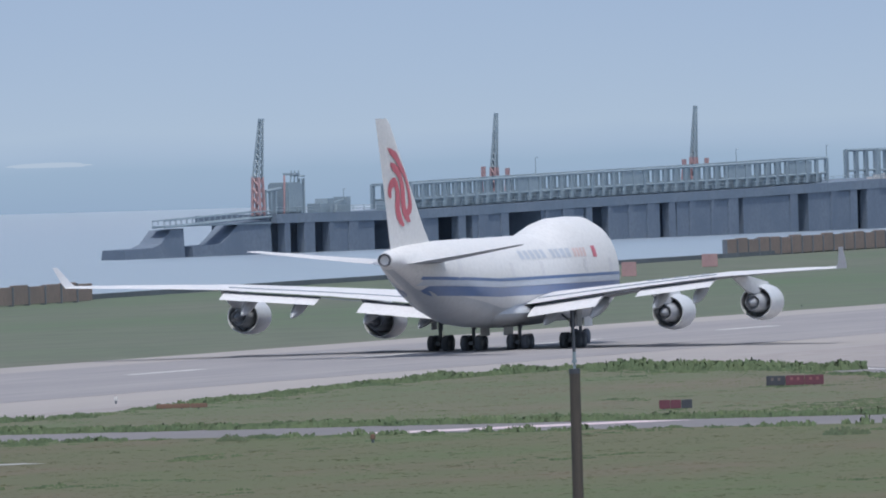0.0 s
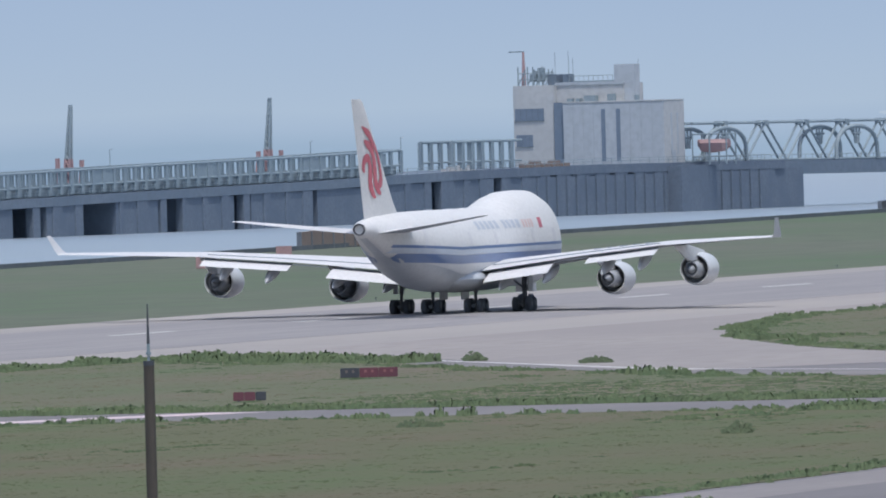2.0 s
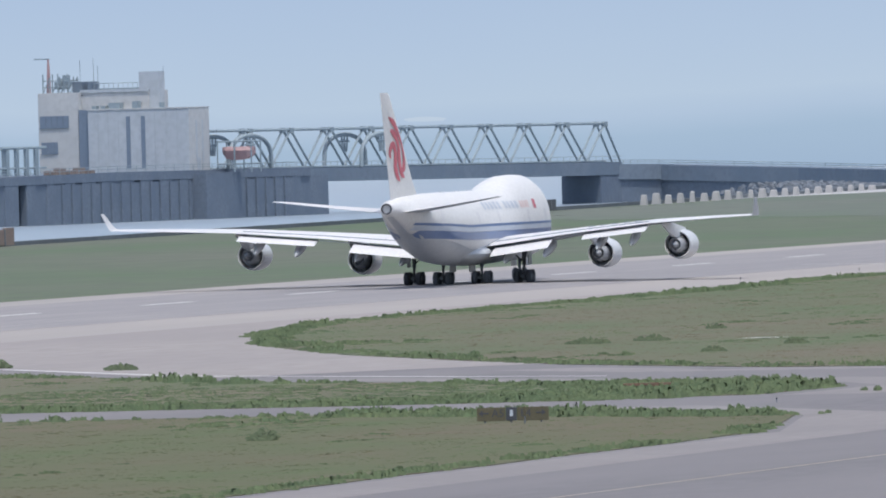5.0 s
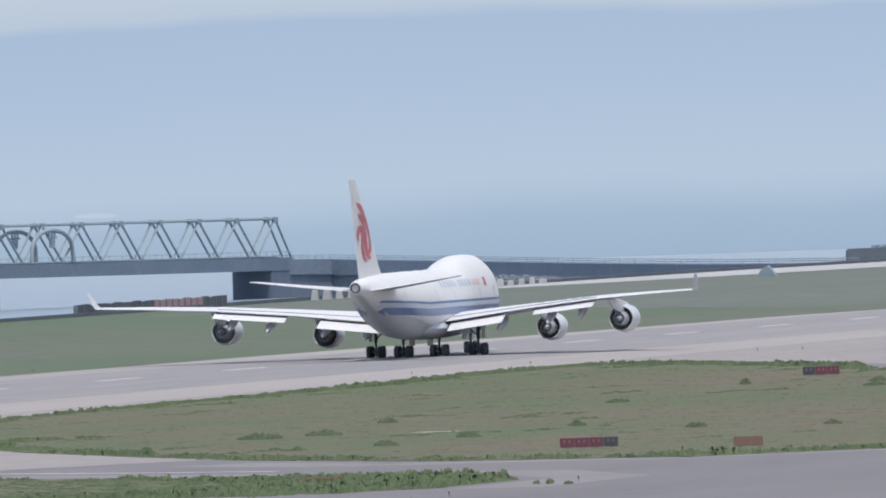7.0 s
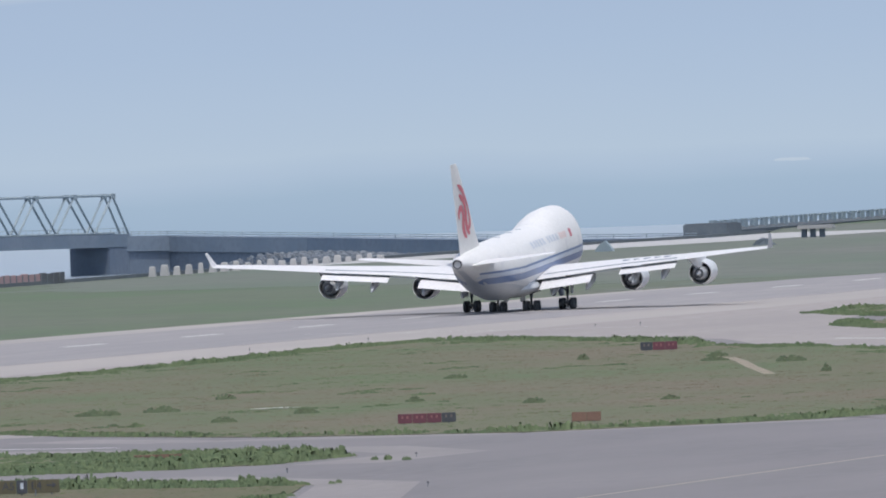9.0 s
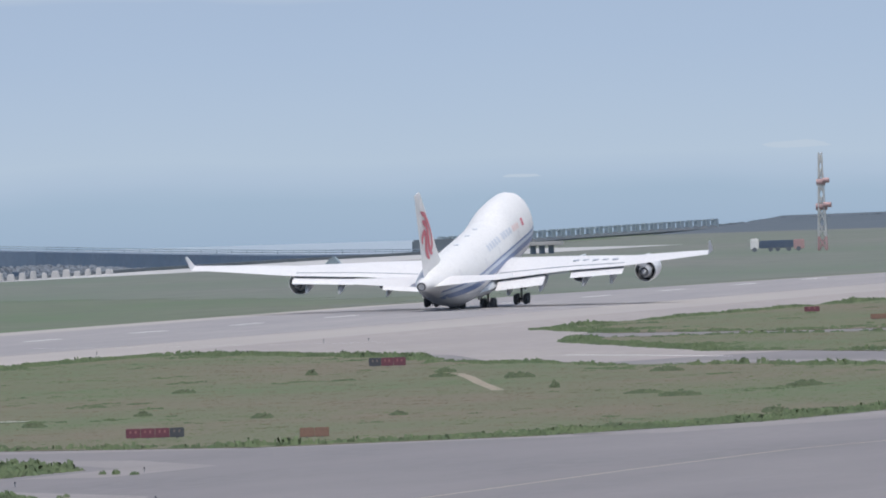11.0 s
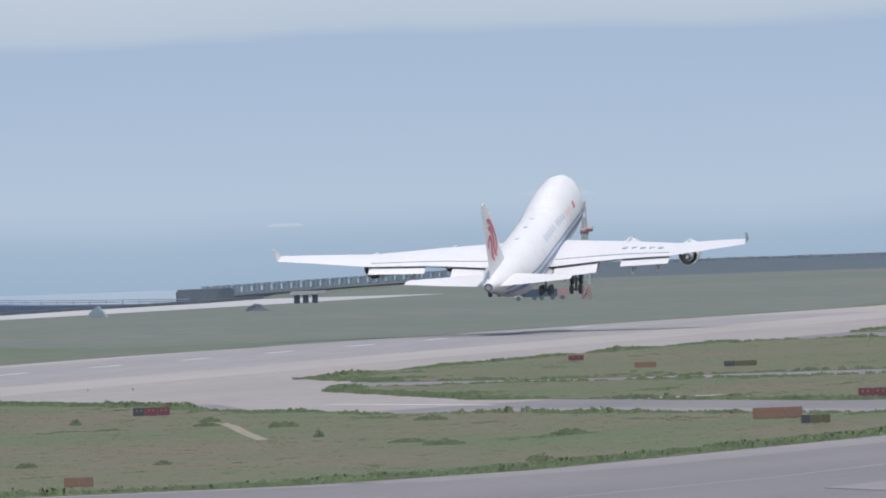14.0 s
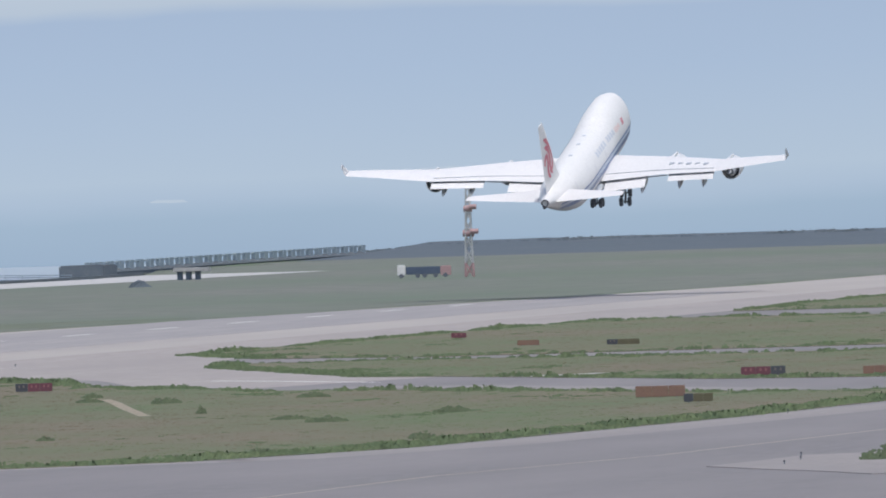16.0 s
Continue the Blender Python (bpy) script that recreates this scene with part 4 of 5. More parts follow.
# No hollow here: a dark block gives the recess its shade.
part("recess_shade", bbox(-23.2, -20.9, 0.9, 2.4, 0, 12.0), M_WIN, bld, "upright dark block for the shade of a recess")
hall = part("hall", bbox(-20.9, 0, 0, 8.6, -0.3, 11.9, bevel=0.1), M_BLDG, bld, "large pale clad hall")
for x0, x1 in ((-12.9, -12.1), (-9.8, -9.0)):
    part("slot", bbox(x0, x1, -0.1, 0.3, 0.9, 10.6), M_WIN, hall, "tall dark slot")
for x0 in (-18.8, -16.7, -14.6, -7.0, -4.7, -2.4):
    part("panel_joint", bbox(x0, x0 + 0.07, -0.03, 0.05, 0, 11.8), M_BLDJ, hall)
part("hall_edge", bbox(-21.0, 0.1, -0.1, 8.7, 11.85, 12.1), M_BLDC, hall, "pale roof edge")
part("end_wall", bbox(-0.1, 0.14, 0.15, 8.5, 0, 11.7), M_BLDC, hall, "cream end wall")
bm = bmesh.new()
for y0 in (2.6, 5.2):
    box(bm, 0.1, 0.24, y0, y0 + 0.6, 1.8, 9.6)
box(bm, 0.1, 0.24, 3.0, 4.4, 0, 2.6)
part("end_louvre", bm, M_BLDG, hall, "narrow grey louvres and a door")
part("roof_tower", bbox(-11.5, -7.2, 2.9, 5.2, 11.8, 18.9, bevel=0.1), M_BLDG, bld, "square roof tower")
for x0, x1, z1 in ((-25.9, -23.9, 17.3), (-22.7, -21.7, 17.3)):
    part("roof_unit", bbox(x0, x1, 4, 7, 15.2, z1, bevel=0.1), M_PIER, bld, "dark roof unit")
part("roof_plant", bbox(-20.8, -11.9, 4, 8, 15.3, 15.95, bevel=0.05), M_STEEL, bld, "low grey roof plant")
for x0, w, h in ((-20.4, 0.9, 0.7), (-18.6, 0.9, 0.7), (-16.9, 2.4, 1.2), (-12.0, 1.2, 1.4), (-6.4, 0.5, 1.1)):
    part("roof_unit", bbox(x0, x0 + w, 0.8, 2.3, 12.0, 12.0 + h, bevel=0.05), M_STEEL, bld, "small roof unit")
bm = bmesh.new()
for k in range(10):
    bar(bm, (-20.8 + k, 3.0, 15.3), (-20.8 + k, 3.0, 16.9), 0.05, 4)
bar(bm, (-20.8, 3.0, 16.9), (-11.8, 3.0, 16.9), 0.06, 4)
part("roof_railing", bm, M_STEEL, bld, "thin roof railing")
for x0, h in ((-24.7, 6.2), (-21.9, 6.4), (-21.0, 5.0), (-7.4, 4.6)):
    part("aerial", (lambda b: (bar(b, (x0, 5, 15.2), (x0, 5, 15.2 + h), 0.06, 4), b)[1])(bmesh.new()), M_STEEL, bld, "thin aerial")
bm = bmesh.new()
for y0 in (2.0, 6.0):
    for x0 in (-31.0, -29.7, -27.9, -26.6, -25.7):
        bar(bm, (x0, y0, 15.2), (x0, y0, 18.4 + 0.6 * math.sin(x0 * 2)), 0.13, 5)
    for z in (16.4, 17.6):
        bar(bm, (-31.0, y0, z), (-25.7, y0, z), 0.09, 4)
    for a in (-31.0, -29.1, -27.3):
        bar(bm, (a, y0, 15.3), (a + 1.6, y0, 18.3), 0.09, 4)
for k in range(4):
    box(bm, -29.1 + 0.85 * k, -28.5 + 0.85 * k, 3, 5, 16.0 + 0.6 * (k % 2), 17.4 + 0.6 * (k % 3))
part("roof_lattice", bm, M_STEEL, bld, "cluster of aerials and frames on the stair tower")
bm = bmesh.new()
bar(bm, (-30.3, 3, 15.2), (-30.3, 3, 21.6), 0.5, 6, 0.22)
part("radar_mast", bm, M_REDP, bld, "small red radar mast")
part("radar_bar", (lambda b: (bar(b, (-33.3, 3, 21.7), (-30.1, 3, 21.7), 0.13, 5), b)[1])(bmesh.new()), M_STEEL, bld, "radar scanner bar")
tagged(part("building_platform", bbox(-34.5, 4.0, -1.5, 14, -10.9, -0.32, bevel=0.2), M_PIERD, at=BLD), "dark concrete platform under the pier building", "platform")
tagged(part("lifeboat", (lambda b: (loft(b, [[(s, y * w, z) for y, z in ((-1, 0.3), (-0.7, -h), (0.7, -h), (1, 0.3), (0.6, 1.0), (-0.6, 1.0))] for s, w, h in ((0, 0.3, 0.2), (1.0, 1.2, 1.2), (3, 1.5, 1.5), (5.4, 1.3, 1.2), (6.6, 0.4, 0.3))]), b)[1])(bmesh.new()), M_REDP, at=BLD @ pose(1.2, 12, 3.4)), "orange-red lifeboat hung beside the pier building, paled for haze", "lifeboat")
davit = tagged(empty("davit", BLD @ pose(1.0, 12, 0)), "grey steel frame that holds the lifeboat", "frame")


def beam(name, a, b):
    bm = bmesh.new()
    bar(bm, a, b, 0.16, 6)
    part(name, bm, M_STEEL, davit)


for x in (0, 3.5, 7):
    for y0 in (-2, 2):
        beam("post", (x, y0, -0.3), (x, y0, 5.6))
    beam("crossbeam", (x, -2, 5.4), (x, 2, 5.4))
for y0 in (-2, 2):
    beam("rail", (0, y0, 5.4), (7, y0, 5.4))
    beam("rail", (0, y0, 1.2), (7, y0, 1.2))
bm = bmesh.new()
for k in range(5):
    box(bm, -2.5, -1.0, 299 + k * 4.0, 301.2 + k * 4.0, 5.1, 5.9 + 0.5 * (k % 2))
tagged(part("crates", bm, M_BROWN, at=PIER @ pose(2, 2, 0)), "row of brownish crates on the pier deck", "crates", kind="stuff")

# steel truss bridge
bridge = tagged(empty("truss_bridge", PIER), "long pale steel truss bridge over the water", "bridge")


def chord_z(s):
    return 12.3 - (s - 372) * 0.0046, 5.2 - (s - 372) * 0.0065


SKEW = {0: 0.0, 6.4: 10.0}  # the far side stands a little further along
for o, sk in SKEW.items():
    for i in (0, 1):
        bm = bmesh.new()
        bar(bm, (o, 372 + sk, chord_z(372)[i]), (o, 545.5 + sk, chord_z(545.5)[i]), 0.30, 6)
        part("chord", bm, M_TRUSS, bridge, "top chord" if i == 0 else "bottom chord")
for k in range(20):
    s0 = 545.5 - 8.85 * k
    bm = bmesh.new()
    bar(bm, (0, s0, chord_z(s0)[0]), (6.4, s0 + 10.0, chord_z(s0)[0]), 0.16, 5)
    part("crossbeam", bm, M_TRUSS, bridge)
for k in range(10):
    top = 545.5 - 17.7 * k
    for o, sk in SKEW.items():
        for d in (-8.85, 6.8 if k == 0 else 8.85):
            if top + d < 371:
                continue
            bm = bmesh.new()
            bar(bm, (o, top + sk, chord_z(top)[0]), (o, top + d + sk, chord_z(top + d)[1]), 0.24, 6)
            part("diagonal", bm, M_TRUSS, bridge)
        part("gusset", bbox(o - 0.33, o + 0.33, top + sk - 0.9, top + sk + 0.9, chord_z(top)[0] - 0.65, chord_z(top)[0] + 0.36, bevel=0.08), M_TRUSS, bridge)
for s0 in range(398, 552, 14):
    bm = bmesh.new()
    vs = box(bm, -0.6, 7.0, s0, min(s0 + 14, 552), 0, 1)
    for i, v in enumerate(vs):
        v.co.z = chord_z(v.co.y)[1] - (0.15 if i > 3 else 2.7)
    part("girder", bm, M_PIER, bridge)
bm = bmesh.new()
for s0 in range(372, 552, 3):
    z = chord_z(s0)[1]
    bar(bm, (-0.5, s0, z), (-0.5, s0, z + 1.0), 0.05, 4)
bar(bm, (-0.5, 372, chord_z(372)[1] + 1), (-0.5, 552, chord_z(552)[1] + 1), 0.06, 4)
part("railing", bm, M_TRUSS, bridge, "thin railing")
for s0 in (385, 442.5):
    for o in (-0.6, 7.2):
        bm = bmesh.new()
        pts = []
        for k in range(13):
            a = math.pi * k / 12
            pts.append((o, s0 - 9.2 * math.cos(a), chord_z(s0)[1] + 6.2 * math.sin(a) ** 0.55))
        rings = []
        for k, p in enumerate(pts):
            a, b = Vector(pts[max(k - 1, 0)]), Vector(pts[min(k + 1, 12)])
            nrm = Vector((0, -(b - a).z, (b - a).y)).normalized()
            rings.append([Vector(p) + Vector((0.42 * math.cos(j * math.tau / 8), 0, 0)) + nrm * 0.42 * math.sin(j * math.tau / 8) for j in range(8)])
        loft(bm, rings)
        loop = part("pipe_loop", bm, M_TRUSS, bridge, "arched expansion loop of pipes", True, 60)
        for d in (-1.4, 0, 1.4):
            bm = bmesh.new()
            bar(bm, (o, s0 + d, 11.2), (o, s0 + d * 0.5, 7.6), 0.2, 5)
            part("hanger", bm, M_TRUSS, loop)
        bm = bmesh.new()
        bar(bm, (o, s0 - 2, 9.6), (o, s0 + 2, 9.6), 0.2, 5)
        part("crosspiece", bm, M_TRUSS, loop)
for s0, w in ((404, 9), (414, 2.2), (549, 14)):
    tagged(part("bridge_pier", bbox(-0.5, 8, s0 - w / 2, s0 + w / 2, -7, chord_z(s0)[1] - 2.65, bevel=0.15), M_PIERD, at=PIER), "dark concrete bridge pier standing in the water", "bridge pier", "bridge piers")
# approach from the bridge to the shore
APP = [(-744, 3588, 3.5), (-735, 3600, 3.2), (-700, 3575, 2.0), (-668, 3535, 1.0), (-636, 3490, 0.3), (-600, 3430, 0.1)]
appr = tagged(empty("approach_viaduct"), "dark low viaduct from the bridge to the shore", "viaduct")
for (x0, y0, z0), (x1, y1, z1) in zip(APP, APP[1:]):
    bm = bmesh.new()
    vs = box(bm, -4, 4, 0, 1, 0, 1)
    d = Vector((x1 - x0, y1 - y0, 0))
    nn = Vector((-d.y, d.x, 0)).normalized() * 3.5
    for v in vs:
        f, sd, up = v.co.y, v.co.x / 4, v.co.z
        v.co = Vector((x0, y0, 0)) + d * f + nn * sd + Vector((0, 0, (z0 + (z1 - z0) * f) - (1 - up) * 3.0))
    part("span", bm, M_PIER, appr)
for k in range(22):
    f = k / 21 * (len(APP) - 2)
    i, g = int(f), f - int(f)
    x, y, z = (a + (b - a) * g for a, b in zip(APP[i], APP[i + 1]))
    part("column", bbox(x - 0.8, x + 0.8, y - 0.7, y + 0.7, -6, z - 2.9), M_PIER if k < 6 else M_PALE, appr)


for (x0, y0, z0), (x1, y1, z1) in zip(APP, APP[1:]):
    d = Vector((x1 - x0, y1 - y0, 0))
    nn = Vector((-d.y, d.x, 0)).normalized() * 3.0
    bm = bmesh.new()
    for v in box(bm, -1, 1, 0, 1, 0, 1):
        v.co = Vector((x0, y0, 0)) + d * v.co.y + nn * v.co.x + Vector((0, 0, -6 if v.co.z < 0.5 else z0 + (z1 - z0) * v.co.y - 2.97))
    part("support_wall", bm, M_PIERD, appr, "dark solid wall under the spans")
bm = bmesh.new()
for (x0, y0, z0), (x1, y1, z1) in zip(APP, APP[1:]):
    for h in (0.45, 0.85):
        bar(bm, (x0, y0 - 3, z0 + h), (x1, y1 - 3, z1 + h), 0.07, 4)
    for k in range(8):
        f = k / 8
        x, y, z = x0 + (x1 - x0) * f, y0 + (y1 - y0) * f - 3, z0 + (z1 - z0) * f
        bar(bm, (x, y, z - 0.3), (x, y, z + 0.9), 0.06, 4)
part("railing", bm, M_TRUSS, appr, "thin pale railing")


# ---- seawall, fences, signs, plants ----
def lump(bm, x, y, z, r, h, rng, n=6):
    """A rough stone or clump: a jittered low dome."""
    ring0 = [bm.verts.new((x + r * math.cos(k * math.tau / n) * rng.uniform(0.75, 1.2), y + r * math.sin(k * math.tau / n) * rng.uniform(0.75, 1.2), z)) for k in range(n)]
    ring1 = [bm.verts.new((x + 0.7 * r * math.cos((k + 0.4) * math.tau / n) * rng.uniform(0.6, 1.1), y + 0.7 * r * math.sin((k + 0.4) * math.tau / n) * rng.uniform(0.6, 1.1), z + h * rng.uniform(0.5, 0.85))) for k in range(n)]
    top = bm.verts.new((x + rng.uniform(-0.2, 0.2) * r, y + rng.uniform(-0.2, 0.2) * r, z + h))
    for k in range(n):
        j = (k + 1) % n
        bm.faces.new((ring0[k], ring0[j], ring1[j], ring1[k]))
        bm.faces.new((ring1[k], ring1[j], top))


def shore_x(y):
    for (x0, y0), (x1, y1) in zip(SHORE, SHORE[1:]):
        if y <= y1:
            return x0 + (x1 - x0) * (y - y0) / (y1 - y0)
    return SHORE[-1][0]


def from_lists(name, verts, faces, mat, label, cat, kind="stuff"):
    me = bpy.data.meshes.new(name)
    me.from_pydata(verts, [], faces)
    me.materials.append(mat)
    return tagged(new(name, me), label, cat, kind=kind)


def skyward(me, r):
    """Rounded clumps: the normals of the blades lean towards the sky."""
    me.polygons.foreach_set("use_smooth", [True] * len(me.polygons))
    N = []
    for _ in me.polygons:
        v = Vector((r.uniform(-0.35, 0.35), r.uniform(-0.55, 0.15), 1)).normalized()
        N += [v, v, v, v]
    me.normals_split_custom_set_from_vertices(N)


def scatter(name, spots, mat, label, cat, seed, blades=7, lean=0.35, wide=1.0, taper=1.0):
    """Clumps of upright blades: (x, y, z, width, height) each."""
    r = random.Random(seed)
    V, Fc = [], []
    for x, y, z, w, h in spots:
        for _ in range(blades):
            a, b = r.uniform(0, math.tau), r.uniform(0, 1) ** 0.6 * w
            px, py = x + b * math.cos(a), y + b * math.sin(a)
            hh = h * r.uniform(0.55, 1.05) * (1 - 0.45 * (b / w) ** 2)
            d, ww = r.uniform(-1.25, 1.25), wide * w * r.uniform(0.22, 0.42)
            i = len(V)
            V += [(px - ww * math.cos(d), py - ww * math.sin(d), z), (px + ww * math.cos(d), py + ww * math.sin(d), z),
                  (px + ww * 0.8 * taper * math.cos(d) + r.uniform(-lean, lean) * hh, py + ww * 0.8 * taper * math.sin(d), z + hh * r.uniform(0.7, 1)), (px - ww * 0.6 * taper * math.cos(d), py - ww * 0.6 * taper * math.sin(d) + r.uniform(-lean, lean) * hh, z + hh)]
            Fc.append((i, i + 1, i + 2, i + 3))
    ob = from_lists(name, V, Fc, mat, label, cat)
    skyward(ob.data, r)
    return ob


rng = random.Random(7)
bm = bmesh.new()
y = 1850.0
while y < 3500:
    x = shore_x(y)
    for k in range(3):
        r = rng.uniform(0.4, 0.9)
        lump(bm, x - 1.5 - k * 2.0 + rng.uniform(-0.7, 0.7), y + rng.uniform(-0.8, 0.8), -0.7 - k * 1.3, r, r * 1.2, rng, 5)
    y += 2.2
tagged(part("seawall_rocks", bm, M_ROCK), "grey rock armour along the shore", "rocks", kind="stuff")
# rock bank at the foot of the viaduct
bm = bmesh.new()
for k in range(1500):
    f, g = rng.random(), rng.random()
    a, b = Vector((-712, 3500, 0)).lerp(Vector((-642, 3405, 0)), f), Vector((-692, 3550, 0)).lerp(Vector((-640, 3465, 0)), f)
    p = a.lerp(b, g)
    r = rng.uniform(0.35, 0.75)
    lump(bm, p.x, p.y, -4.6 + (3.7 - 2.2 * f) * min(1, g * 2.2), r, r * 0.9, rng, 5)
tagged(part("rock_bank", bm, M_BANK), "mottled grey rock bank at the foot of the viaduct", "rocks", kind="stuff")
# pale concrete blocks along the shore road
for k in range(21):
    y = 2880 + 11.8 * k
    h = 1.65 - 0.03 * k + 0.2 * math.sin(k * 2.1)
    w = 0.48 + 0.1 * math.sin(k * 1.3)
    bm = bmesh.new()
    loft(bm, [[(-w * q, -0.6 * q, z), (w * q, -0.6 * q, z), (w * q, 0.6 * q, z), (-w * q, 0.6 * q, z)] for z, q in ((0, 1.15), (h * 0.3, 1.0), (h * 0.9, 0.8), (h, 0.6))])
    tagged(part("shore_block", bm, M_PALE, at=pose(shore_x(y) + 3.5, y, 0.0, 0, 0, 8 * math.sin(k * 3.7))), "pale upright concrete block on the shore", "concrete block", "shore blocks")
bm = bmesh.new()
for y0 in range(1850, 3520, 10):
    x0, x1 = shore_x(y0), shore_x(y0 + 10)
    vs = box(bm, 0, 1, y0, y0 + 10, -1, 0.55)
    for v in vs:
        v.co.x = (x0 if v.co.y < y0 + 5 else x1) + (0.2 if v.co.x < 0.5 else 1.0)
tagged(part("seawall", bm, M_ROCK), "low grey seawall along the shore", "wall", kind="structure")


def fence(x0, y0, x1, y1, h, mats, label, n):
    """A row of solid panels between posts."""
    d = Vector((x1 - x0, y1 - y0, 0))
    ln = d.length
    m = Matrix.Translation((x0, y0, 0)) @ Matrix.Rotation(math.atan2(d.y, d.x), 4, "Z")
    f = tagged(empty("barrier_fence", m), label, "fence", "shore fences")
    w = ln / n
    for k in range(n):
        bm = bmesh.new()
        box(bm, k * w + 0.12, (k + 1) * w - 0.12, -0.15, 0.15, 0.12, h * (1 + 0.06 * math.sin(k * 2.3)))
        bmesh.ops.bevel(bm, geom=bm.edges[:], offset=0.04, segments=1, affect="EDGES")
        part("panel", bm, mats[k % len(mats)] if len(mats) < 3 else mats[min(k * len(mats) // n, len(mats) - 1)], f)
        bm = bmesh.new()
        box(bm, k * w - 0.12, k * w + 0.12, -0.3, 0.3, 0, h * 0.98)
        part("fence_post", bm, M_GEAR, f)


fence(-557, 1850, -558, 1940, 2.1, [M_BROWN, M_BROWN], "long brown panel fence at the water's edge", 14)
fence(-574, 2284, -575, 2390, 2.3, [M_BROWN], "long rusty brown panel fence by the shore", 18)
fence(-588, 2690, -591, 2812, 1.7, [M_BLK, M_BLK, M_BLK, M_REDP, M_REDP, M_BLK], "red and black barrier fence by the shore", 24)


def sign(x, y, w, h, mats, label, az=None, legs=True, z=0.075):
    """An airfield sign: a long box on short legs, its face to the camera's side of the field."""
    turn = math.atan2(-x, y) if az is None else az
    s = tagged(empty("airfield_sign", Matrix.Translation((x, y, z)) @ Matrix.Rotation(turn, 4, "Z")), label, "sign", "airfield signs")
    n = len(mats)
    pw = w / n
    for k, m in enumerate(mats):
        p = part("panel", bbox(-w / 2 + k * pw + 0.01, -w / 2 + (k + 1) * pw - 0.01, -0.15, 0.15, 0.07, h, bevel=0.03), m, s)
        if m in (M_BLK, M_REDS) and pw > 0.9:
            for j in range(2):
                xx = -w / 2 + (k + 0.25 + 0.35 * j) * pw
                part("bar", bbox(xx, xx + pw * 0.14, -0.17, -0.15, 0.25 + 0.3 * (h - 0.25), 0.25 + 0.7 * (h - 0.25)), M_BARS if m is M_BLK else M_SBAR, p, "plain sign bars")
    for k in range(max(2, n)):
        bm = bmesh.new()
        xx = -w / 2 + w * (k + 0.5) / max(2, n)
        bar(bm, (xx, 0, 0), (xx, 0, 0.1), 0.05, 6)
        part("leg", bm, M_GEAR, s)


K, Rr, O = M_BLK, M_REDS, M_ORNG
sign(-304.5, 1230, 3.9, 0.72, [K, Rr, Rr], "long black and red airfield sign in the grass")
sign(-291.5, 1146, 2.1, 0.62, [Rr, Rr, K], "small red and black airfield sign in the grass")
sign(-338, 1196, 3.4, 0.35, [O, O, O], "low orange-brown sign board in the grass")
SX, SY = -222.0, 1043.0
taxi_sign = tagged(empty("airfield_sign", Matrix.Translation((SX, SY, 0.075)) @ Matrix.Rotation(math.atan2(-SX, SY), 4, "Z")), "olive-yellow taxiway sign with arrows and a black middle panel", "sign", "airfield signs")
for x0, x1, m in ((-2.05, -0.42, M_SIGY), (-0.40, 0.22, M_BLK), (0.24, 2.05, M_SIGY)):
    part("panel", bbox(x0, x1, -0.12, 0.12, 0.10, 0.86, bevel=0.03), m, taxi_sign)
for word, x in (("A5", -1.22), ("E4", 0.42)):
    fc = bpy.data.curves.new("letters", "FONT")
    fc.body, fc.size, fc.extrude = word, 0.62, 0.006
    tmp = bpy.data.objects.new("letters", fc)
    me = bpy.data.meshes.new_from_object(tmp)
    bpy.data.objects.remove(tmp)
    me.materials.append(M_BLK)
    ob = new("letters", me)
    ob.parent, ob.matrix_basis = taxi_sign, pose(x, -0.13, 0.33, 90)
for x, d in ((-1.62, -1), (1.55, 1)):
    bm = bmesh.new()
    box(bm, x - 0.24, x + 0.24, -0.135, -0.121, 0.50, 0.58)
    bm.faces.new([bm.verts.new(p) for p in ((x + d * 0.1, -0.13, 0.72), (x + d * 0.32, -0.13, 0.54), (x + d * 0.1, -0.13, 0.36))])
    part("arrow", bm, M_BLK, taxi_sign, "dark direction arrow")
part("bar", bbox(-0.18, 0.0, -0.135, -0.121, 0.36, 0.72), M_PALEB, taxi_sign, "plain pale bar")
for x in (-1.6, -0.1, 1.6):
    part("leg", (lambda b: (bar(b, (x, 0, 0), (x, 0, 0.12), 0.05, 6), b)[1])(bmesh.new()), M_GEAR, taxi_sign)
sign(-235, 1145, 3.2, 0.4, [O, O], "low orange-brown board in the grass")
sign(-240, 1261, 4.0, 0.72, [Rr, Rr, Rr, K], "red airfield sign with a black end panel")
sign(-226, 1245, 2.0, 0.70, [O, O], "orange airfield sign seen from behind")
sign(-292, 1646, 3.3, 0.80, [K, Rr, Rr], "dark red airfield sign in the grass")
sign(-213, 1488, 4.0, 0.95, [O, O, O], "long orange-brown airfield sign")
sign(-205, 1453, 2.3, 0.7, [K, M_SIGY, M_SIGY], "small black and olive airfield sign")
sign(-222.5, 1618, 3.9, 0.80, [Rr, Rr, K], "red and black airfield sign by the taxiway")
sign(-211, 1605, 2.0, 0.75, [O, O], "orange airfield sign by the taxiway")
sign(-291.5, 1940, 2.3, 0.60, [O, O], "low orange sign far along the taxiway")
sign(-279, 1923, 3.4, 0.60, [K, M_SIGY, M_SIGY], "low dark sign far along the taxiway")
sign(-315, 2045, 1.7, 0.60, [Rr], "small red sign far along the taxiway")
sign(-529, 2060, 1.7, 1.7, [M_REDP], "square red airfield sign board in the far grass", z=0)
sign(-544, 2157, 1.9, 1.6, [M_REDP, M_REDP], "square red airfield sign board in the far grass", z=0)

